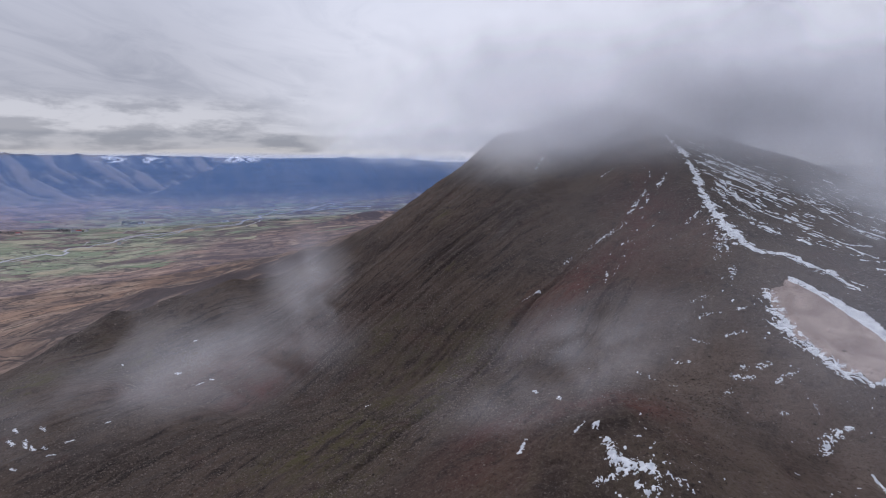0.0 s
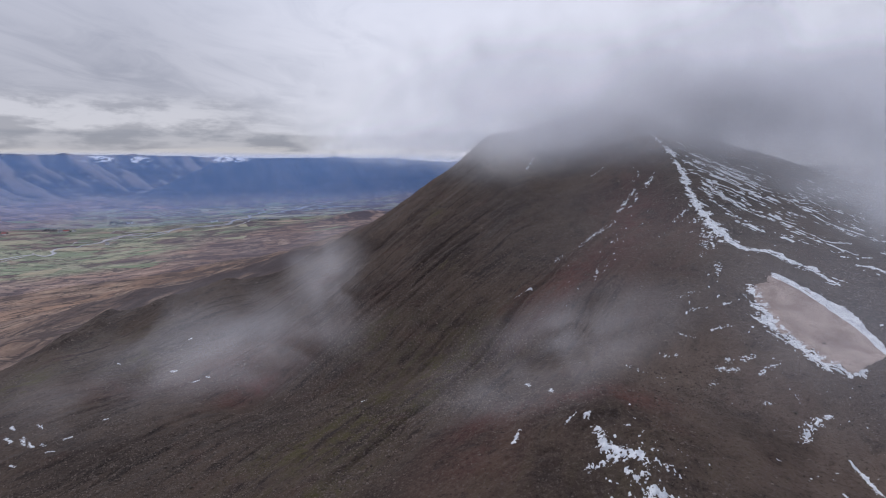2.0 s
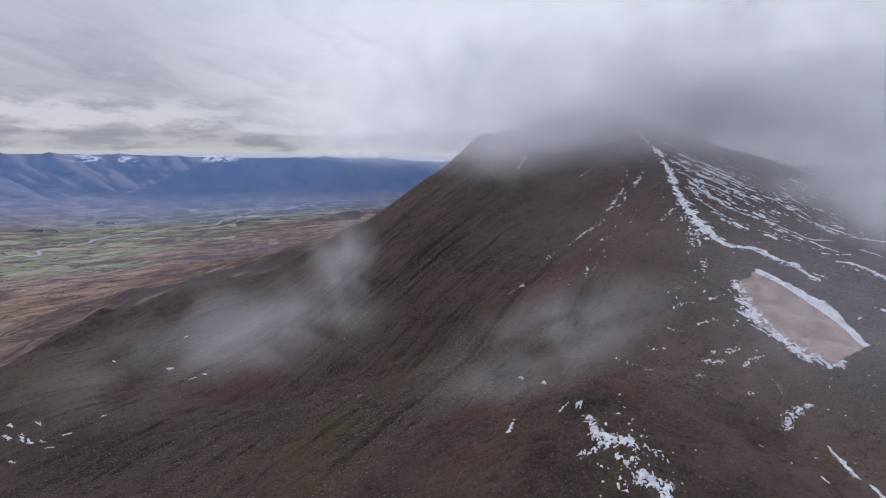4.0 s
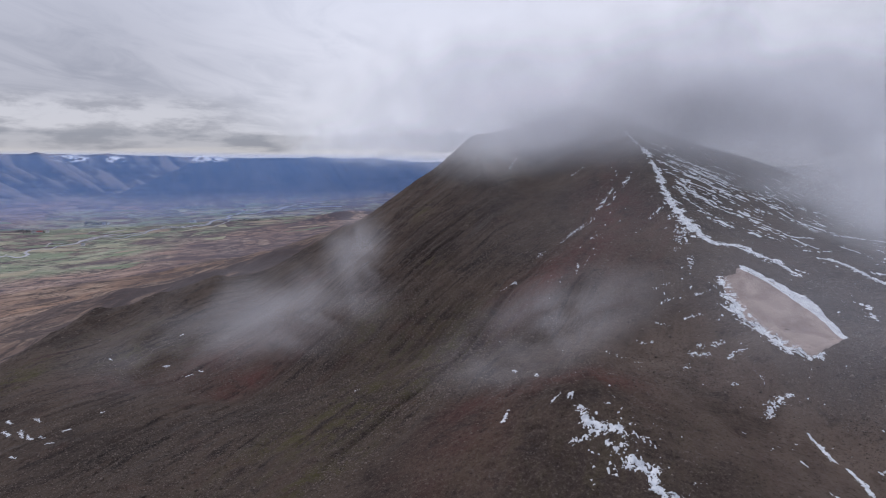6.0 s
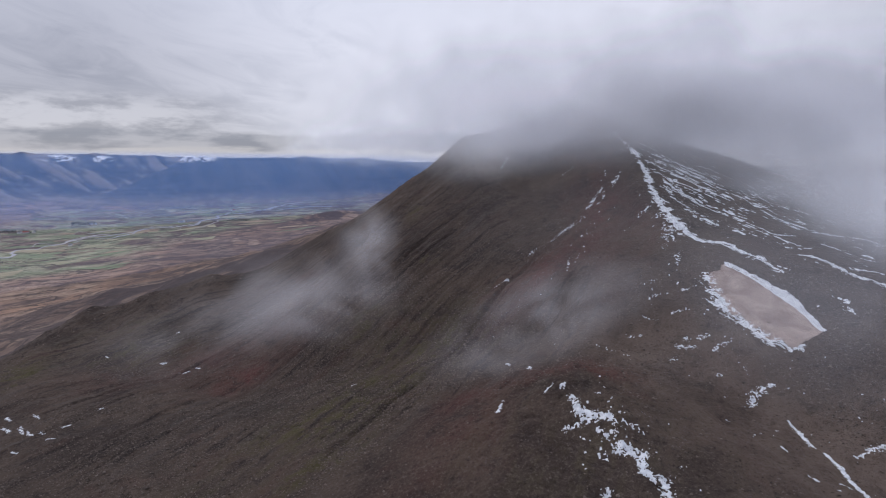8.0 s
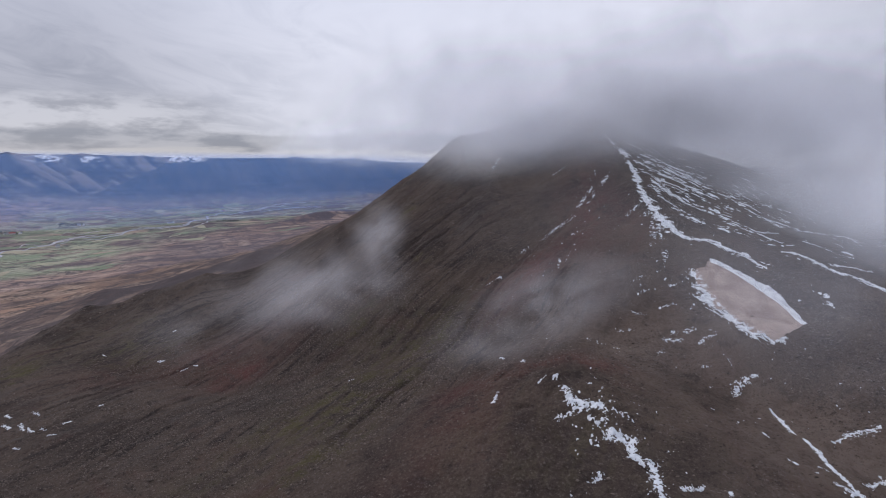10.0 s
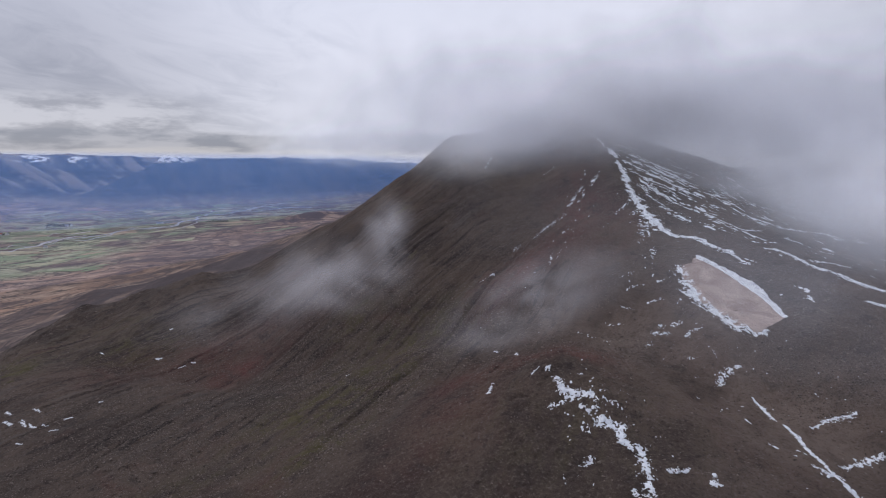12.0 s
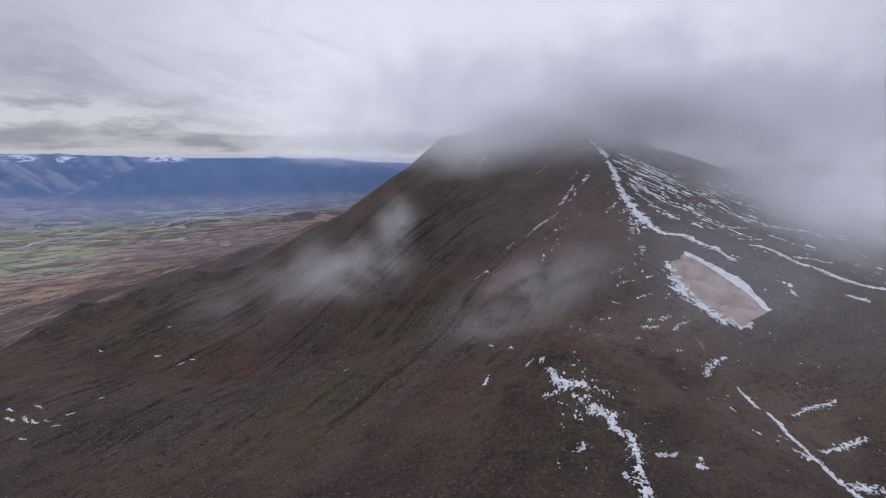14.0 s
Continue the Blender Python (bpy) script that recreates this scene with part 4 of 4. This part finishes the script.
snow_patch([(159.1, 325.2, 1.48), (153.9, 309.6, 1.07)], SPATTER, SNOW_STREAK)
snow_patch([(151.6, 299.1, 1.39), (147.4, 291.4, 1.02)], SPATTER, SNOW_STREAK)
snow_patch([(124.7, 284.3, 0.98), (131.5, 283.4, 0.98)], SPATTER, SNOW_STREAK)
snow_patch([(122.5, 274.3, 0.95), (132.5, 272.1, 0.64)], SPATTER, SNOW_STREAK)
snow_patch([(139.4, 270.2, 0.64), (147.2, 270.2, 0.65)], SPATTER, SNOW_STREAK)
snow_patch([(115.5, 260.8, 0.92), (120.3, 256.3, 0.61)], SPATTER, SNOW_STREAK)
snow_patch([(129.4, 258.0, 0.62), (138.5, 256.9, 0.62)], SPATTER, SNOW_STREAK)
snow_patch([(102.3, 251.3, 0.89), (110.0, 247.0, 0.88)], SPATTER, SNOW_STREAK)
snow_patch([(127.5, 238.0, 1.17), (136.9, 235.9, 1.48)], SPATTER, SNOW_STREAK)
snow_patch([(122.3, 234.6, 1.16), (129.0, 231.2, 1.16)], SPATTER, SNOW_STREAK)
snow_patch([(137.2, 226.7, 1.16), (145.2, 230.4, 1.18)], SPATTER, SNOW_STREAK)
snow_patch([(117.2, 227.2, 1.13), (112.9, 222.7, 0.83)], SPATTER, SNOW_STREAK)
snow_patch([(107.8, 222.1, 0.55), (109.6, 218.9, 0.54)], SPATTER, SNOW_STREAK)
snow_patch([(81.1, 235.8, 0.83), (84.3, 233.6, 1.1), (88.5, 232.9, 0.83)], SPATTER, SNOW_STREAK)
snow_patch([(91.1, 228.0, 0.54), (95.6, 228.1, 0.55)], SPATTER, SNOW_STREAK)
snow_patch([(129.7, 211.4, 0.83), (133.1, 210.6, 0.83)], SPATTER, SNOW_STREAK)
snow_patch([(142.7, 212.5, 0.85), (142.0, 208.5, 0.84)], SPATTER, SNOW_STREAK)
snow_patch([(125.8, 196.0, 0.79), (126.8, 195.1, 0.53)], SPATTER, SNOW_STREAK)
snow_patch([(151.0, 202.1, 1.4), (143.9, 200.5, 2.75), (138.1, 195.9, 2.96), (134.2, 191.5, 1.85)], 0.25, SNOW_GULLY)
snow_patch([(143.5, 181.1, 1.16), (144.0, 175.3, 1.72), (142.0, 164.5, 1.95)], 0.0, SNOW_GULLY)
snow_patch([(143.5, 159.9, 1.38), (143.0, 151.4, 1.89), (141.3, 142.4, 1.58), (141.0, 134.2, 1.55), (140.7, 126.5, 2.03), (140.3, 117.9, 2.24), (140.3, 112.7, 2.46), (141.2, 109.0, 2.44)], 0.0, SNOW_GULLY)
snow_patch([(136.2, 132.2, 2.03), (137.9, 128.9, 3.04), (141.7, 127.8, 2.04)], 0.15, SNOW_GULLY)
snow_patch([(144.6, 113.9, 2.49), (149.8, 113.5, 4.04), (153.6, 112.2, 3.56)], 0.25, SNOW_GULLY)
snow_patch([(147.4, 133.3, 1.31), (160.0, 137.9, 2.18), (173.6, 140.6, 1.41)], 0.3, SNOW_GULLY)
snow_patch([(154.3, 157.8, 1.12), (167.1, 162.1, 2.33), (177.4, 162.3, 1.78)], 0.42, SNOW_GULLY)
snow_patch([(126.1, 144.7, 0.77), (127.4, 141.7, 0.76)], 0, SNOW_GULLY)
snow_patch([(135.6, 141.5, 0.78), (138.2, 140.3, 0.78)], 0.2, SNOW_GULLY)
snow_patch([(126.6, 160.3, 1.07), (127.5, 158.1, 1.06)], 0.1, SNOW_GULLY)
snow_patch([(37.7, 243.6, 1.93), (38.0, 238.8, 1.36)], 0.1, SNOW_KNOLL)
snow_patch([(45.7, 227.8, 1.57), (45.7, 222.8, 1.03)], 0.1, SNOW_KNOLL)
snow_patch([(48.0, 192.6, 0.69), (44.9, 188.6, 0.91), (42.8, 186.5, 0.67)], 0.1, SNOW_KNOLL)
snow_patch([(49.7, 187.46, 1.59), (51.3, 188.7, 1.59)], 0.1, SNOW_KNOLL)
snow_patch([(27.2, 194.5, 1.16), (24.5, 187.9, 1.13)], 0.1, SNOW_KNOLL)
snow_patch([(53.0, 182.1, 1.78), (52.8, 172.6, 2.8), (53.8, 167.1, 3.39), (57.6, 166.0, 3.39), (62.4, 166.0, 2.76), (62.5, 160.0, 1.87)], 0.27, SNOW_KNOLL)
snow_patch([(52.5, 171.3, 1.71), (55.6, 168.9, 2.56), (59.5, 165.4, 2.33), (62.7, 164.0, 1.69)], 0.16, SNOW_KNOLL)
snow_patch([(59.7, 150.8, 1.41), (63.4, 150.3, 2.22), (64.6, 147.3, 1.81)], 0.16, SNOW_KNOLL)
snow_patch([(64.4, 142.1, 1.58), (65.4, 139.1, 1.96), (65.8, 136.5, 1.55)], 0.16, SNOW_KNOLL)
snow_patch([(45.1, 163.4, 1.66), (47.8, 163.4, 1.87), (52.0, 166.0, 1.69)], 0.3, SNOW_KNOLL)
snow_patch([(57.0, 160.4, 1.45), (58.5, 156.5, 2.05), (61.7, 156.5, 1.64)], 0.28, SNOW_KNOLL)
snow_patch([(57.8, 148.8, 1.8), (60.6, 149.5, 3.01), (62.7, 151.7, 2.23), (64.0, 148.2, 2.82), (67.7, 146.5, 3.02), (65.9, 140.3, 2.95), (67.3, 135.7, 3.3), (68.6, 133.7, 3.1)], 0.26, SNOW_KNOLL)
snow_patch([(60.3, 117.0, 2.06), (62.5, 114.2, 2.67), (63.9, 110.9, 3.67), (64.5, 107.3, 4.03)], 0.12, SNOW_KNOLL)
snow_patch([(70.9, 137.2, 2.01), (69.0, 129.9, 2.83), (66.9, 121.7, 2.96), (65.0, 115.8, 2.48), (64.2, 111.7, 2.04)], 0.26, SNOW_KNOLL)
snow_patch([(47.6, 133.8, 1.08), (52.3, 135.1, 1.52)], 0.3, SNOW_KNOLL)
snow_patch([(75.6, 124.6, 1.52), (78.8, 125.2, 1.97)], 0.15, SNOW_KNOLL)
snow_patch([(81.1, 124.7, 1.54), (84.4, 126.8, 1.56)], 0.15, SNOW_KNOLL)
snow_patch([(91.5, 123.9, 0.9), (88.0, 118.8, 1.97), (90.6, 118.8, 1.32)], 0.1, SNOW_KNOLL)
snow_patch([(69.2, 160.9, 0.96), (68.8, 157.6, 0.95)], 0.1, SNOW_KNOLL)
snow_patch([(40.4, 130.8, 0.63), (40.1, 127.0, 0.63)], 0.3, SNOW_KNOLL)
snow_patch([(-260.0, 316.2, 1.28), (-254.6, 312.3, 1.26)], 0.1, SNOW_FLECK)
snow_patch([(-250.9, 300.2, 1.64), (-245.3, 296.7, 1.62)], 0.1, SNOW_FLECK)
snow_patch([(-242.0, 301.3, 1.63), (-233.9, 291.0, 1.58)], 0.1, SNOW_FLECK)
snow_patch([(-233.0, 293.6, 1.58), (-226.2, 286.9, 1.55)], 0.1, SNOW_FLECK)
snow_patch([(-241.9, 314.5, 1.66), (-235.3, 308.3, 1.22)], 0.1, SNOW_FLECK)
snow_patch([(-222.5, 289.0, 1.55), (-218.8, 287.1, 1.15)], 0.1, SNOW_FLECK)
snow_patch([(-211.3, 291.4, 1.53), (-209.1, 294.0, 1.53)], 0.1, SNOW_FLECK)
snow_patch([(-203.8, 316.3, 1.59), (-202.3, 317.2, 1.19)], 0.1, SNOW_FLECK)
snow_patch([(-194.7, 383.5, 1.34), (-191.1, 384.8, 1.34)], 0.1, SNOW_FLECK)
snow_patch([(-173.5, 368.3, 1.28), (-169.1, 369.4, 1.28)], 0.1, SNOW_FLECK)
snow_patch([(-165.1, 371.7, 0.85), (-162.3, 370.5, 0.85)], 0.1, SNOW_FLECK)
snow_patch([(-225.6, 269.6, 1.13), (-221.7, 267.2, 1.11)], 0.1, SNOW_FLECK)
snow_patch([(-212.9, 279.5, 1.13), (-209.7, 279.7, 0.75)], 0.1, SNOW_FLECK)
snow_patch([(-242.0, 398.8, 0.96), (-238.9, 397.4, 0.95)], 0.1, SNOW_FLECK)
snow_patch([(-197.1, 420.0, 0.95), (-195.6, 420.7, 0.95)], 0.1, SNOW_FLECK)
snow_patch([(-45.9, 292.3, 1.31), (-43.7, 293.7, 0.98)], 0.1, SNOW_FLECK)


def snowfield(outline):
    """The drift under the lip: dust-covered snow filling an outline, proud of the scree."""
    pts = np.array(outline)
    low, high = pts.min(0) - 3, pts.max(0) + 3
    x, y = np.meshgrid(np.arange(low[0], high[0], 0.35), np.arange(low[1], high[1], 0.35), indexing="ij")
    inside = np.zeros(x.shape, bool)
    edge = np.full(x.shape, 99.0)
    for (ax, ay), (bx, by) in zip(pts, np.roll(pts, -1, 0)):
        inside ^= ((ay > y) != (by > y)) & (x < (bx - ax) * (y - ay) / (by - ay + 1e-9) + ax)
        s = np.clip(((x - ax) * (bx - ax) + (y - ay) * (by - ay)) / ((bx - ax) ** 2 + (by - ay) ** 2), 0, 1)
        edge = np.minimum(edge, np.hypot(x - ax - s * (bx - ax), y - ay - s * (by - ay)))
    ragged = ease(x, 178, 168)
    depth = np.where(inside, edge, -edge) + 0.7 + (0.5 + 1.6 * ragged) * rough(x, y, 5, 4, 0.65, 77)
    solid = depth > 0
    smooth = crest([MAIN, WEST, KNOLL, LIP], x, y, 4.0)
    bed = mountain_height(x, y)
    top = np.where(solid, np.maximum(bed + 0.3, smooth + 1.0 + 0.25 * rough(x, y, 18, 2, 0.5, 78) + 1.2 * ease(depth, 0, 6) - 0.3), bed - 0.4)


    def white(px, py, pz):
        # the dust thins out towards the ragged lower rim, and ends below the lip
        def rim(line):
            near = np.full(px.shape, 99.0)
            for (ax, ay), (bx, by) in zip(line, line[1:]):
                s = np.clip(((px - ax) * (bx - ax) + (py - ay) * (by - ay)) / ((bx - ax) ** 2 + (by - ay) ** 2), 0, 1)
                near = np.minimum(near, np.hypot(px - ax - s * (bx - ax), py - ay - s * (by - ay)))
            return near
        w_ = np.maximum(ease(rim(pts[:5]), 1.2, 0.3), 0.45 * ease(rim(pts[7:]), 5.5, 0.3))
        return np.stack([w_, w_, w_, np.ones_like(px)], -1)

    ob = sheet("snowfield", x, y, lambda p, q: top, DUSTY, white, lambda p, q, z: solid)
    return tagged(ob, "smooth dust-tinted snowfield under a white lip", "snow")


snowfield(SNOWFIELD)


def snow_specks(box, step, pattern, label):
    """Scattered slivers of snow where the pattern, a field over the ground, is above nought."""
    x, y = np.meshgrid(np.arange(box[0], box[1], step), np.arange(box[2], box[3], step), indexing="ij")
    field = pattern(x, y)
    solid = field > 0
    bed = mountain_height(x, y)
    top = np.where(solid, bed + 0.10 + 0.25 * np.clip(field, 0, 0.6), bed - 0.3)
    ob = sheet("snow_specks", x, y, lambda p, q: top, SNOW, None, lambda p, q, z: solid)
    return tagged(ob, label, "snow", kind="stuff")


def flank_slivers(x, y):
    # drawn out down the eastern flank by the wind
    u, v = 0.62 * x - 0.78 * y, 0.78 * x + 0.62 * y
    sliver = grain(v + 2 * grain(x, y, 25, 61), u * 0.12, 1.15, 62) * 0.7 + 0.3 * rough(x, y, 2.2, 2, 0.6, 63)
    zone = blob(x, y, 200, 385, 26, 70, -8) + 0.32 * blob(x, y, 260, 330, 60, 60)
    east = ease(x, 172, 182)
    return sliver + 0.30 * grain(x, y, 14, 64) - 0.82 + 0.54 * np.clip(zone, 0, 1) - 2 * (1 - east)


def knoll_specks(x, y):
    speck = 0.6 * grain(x, y, 2.0, 66) + 0.5 * grain(x, y, 0.9, 67) + 0.25 * grain(x, y, 9, 68)
    zone = 0.50 * blob(x, y, 62, 155, 16, 42) + 0.40 * blob(x, y, 152, 268, 16, 36) + 0.34 * blob(x, y, 165, 345, 12, 30) + 0.30 * blob(x, y, 165, 185, 25, 25)
    return speck - 1.06 + zone


def face_specks(x, y):
    u, v = 0.35 * x + 0.94 * y, -0.94 * x + 0.35 * y
    speck = 0.7 * grain(v, u * 0.35, 2.2, 71) + 0.35 * grain(x, y, 1.2, 72)
    zone = 0.36 * blob(x, y, 140, 400, 10, 45, -14) + 0.34 * blob(x, y, 105, 350, 10, 40, -30)
    return speck - 1.00 + zone


snow_specks((165, 330, 240, 480), 0.3, flank_slivers, "thin wind-drawn slivers of snow across a dark flank")
snow_specks((30, 200, 105, 380), 0.32, knoll_specks, "scattered specks of melting snow among stones")
snow_specks((70, 175, 290, 480), 0.4, face_specks, "sparse flecks of snow in lines down a scree face")


# ---- loose stones ----
def stone_material():
    m, n = material("scree stones")
    chance = n.node("ShaderNodeNewGeometry").outputs["Random Per Island"]
    spot = n.node("ShaderNodeTexCoord").outputs["Object"]
    c = n.mix(chance, rgb(0.055, 0.043, 0.036), rgb(0.205, 0.165, 0.140))
    c = n.mix(n.ramp(n.noise(spot, 2.5, 4), 0.45, 0.7, 0, 0.4), c, rgb(0.12, 0.080, 0.065))
    finish(n, c, 0.9, None)
    return m


STONE = stone_material()


def stones(name, many, box, size, seed, label, weight):
    """Angular stones strewn over a stretch of the mountain, half sunk into it."""
    r = np.random.RandomState(seed)
    x, y = r.uniform(box[0], box[1], many), r.uniform(box[2], box[3], many)
    ok = (r.rand(many) < weight(x, y)) & (blob(x, y, 180, 258, 13, 42) < 0.36)
    x, y = x[ok], y[ok]
    n = len(x)
    z = mountain_height(x, y)
    base = np.array([(1, 0, 0), (0.3, 0.95, 0), (-0.8, 0.6, 0), (-0.8, -0.6, 0), (0.3, -0.95, 0), (0.15, 0.1, 0.8), (0, 0, -0.6)])
    tris = np.array([(0, 1, 5), (1, 2, 5), (2, 3, 5), (3, 4, 5), (4, 0, 5), (1, 0, 6), (2, 1, 6), (3, 2, 6), (4, 3, 6), (0, 4, 6)])
    s = size[0] * (size[1] / size[0]) ** (r.rand(n) ** 2.2)
    v = base[None] * r.uniform(0.6, 1.35, (n, 7, 3)) * s[:, None, None]
    a = r.uniform(0, 6.283, n)
    c, t = np.cos(a)[:, None], np.sin(a)[:, None]
    v = np.stack([v[..., 0] * c - v[..., 1] * t, v[..., 0] * t + v[..., 1] * c, v[..., 2]], -1) + np.stack([x, y, z + s * 0.15], -1)[:, None]
    faces = (tris[None] + 7 * np.arange(n)[:, None, None]).reshape(-1, 3)
    mesh = bpy.data.meshes.new(name)
    mesh.vertices.add(n * 7)
    mesh.vertices.foreach_set("co", v.astype(np.float32).ravel())
    mesh.loops.add(faces.size)
    mesh.loops.foreach_set("vertex_index", faces.astype(np.int32).ravel())
    mesh.polygons.add(len(faces))
    mesh.polygons.foreach_set("loop_start", np.arange(0, faces.size, 3, dtype=np.int32))
    mesh.update(calc_edges=True)
    mesh.materials.append(STONE)
    return tagged(new(name, mesh), label, "stones", kind="stuff")


def bouldery(x, y):
    bands = ease(grain(fall_line(x, y), y * 0.06, 16, 92), 0.0, 0.6) * ease(x, 60, 0) * 0.7
    return np.clip(0.02 + 0.60 * rough(x, y, 40, 4, 0.55, 91) + bands + 0.9 * blob(x, y, 185, 190, 40, 50) + 0.5 * blob(x, y, -60, 270, 60, 40, 35), 0.03, 1)


stones("scree_stones", 230000, (-330, 260, 95, 420), (0.18, 0.62), 3, "loose angular stones strewn over dark scree", bouldery)
stones("boulders", 8000, (-330, 260, 95, 520), (0.45, 1.1), 4, "scattered pale boulders on a scree slope", bouldery)
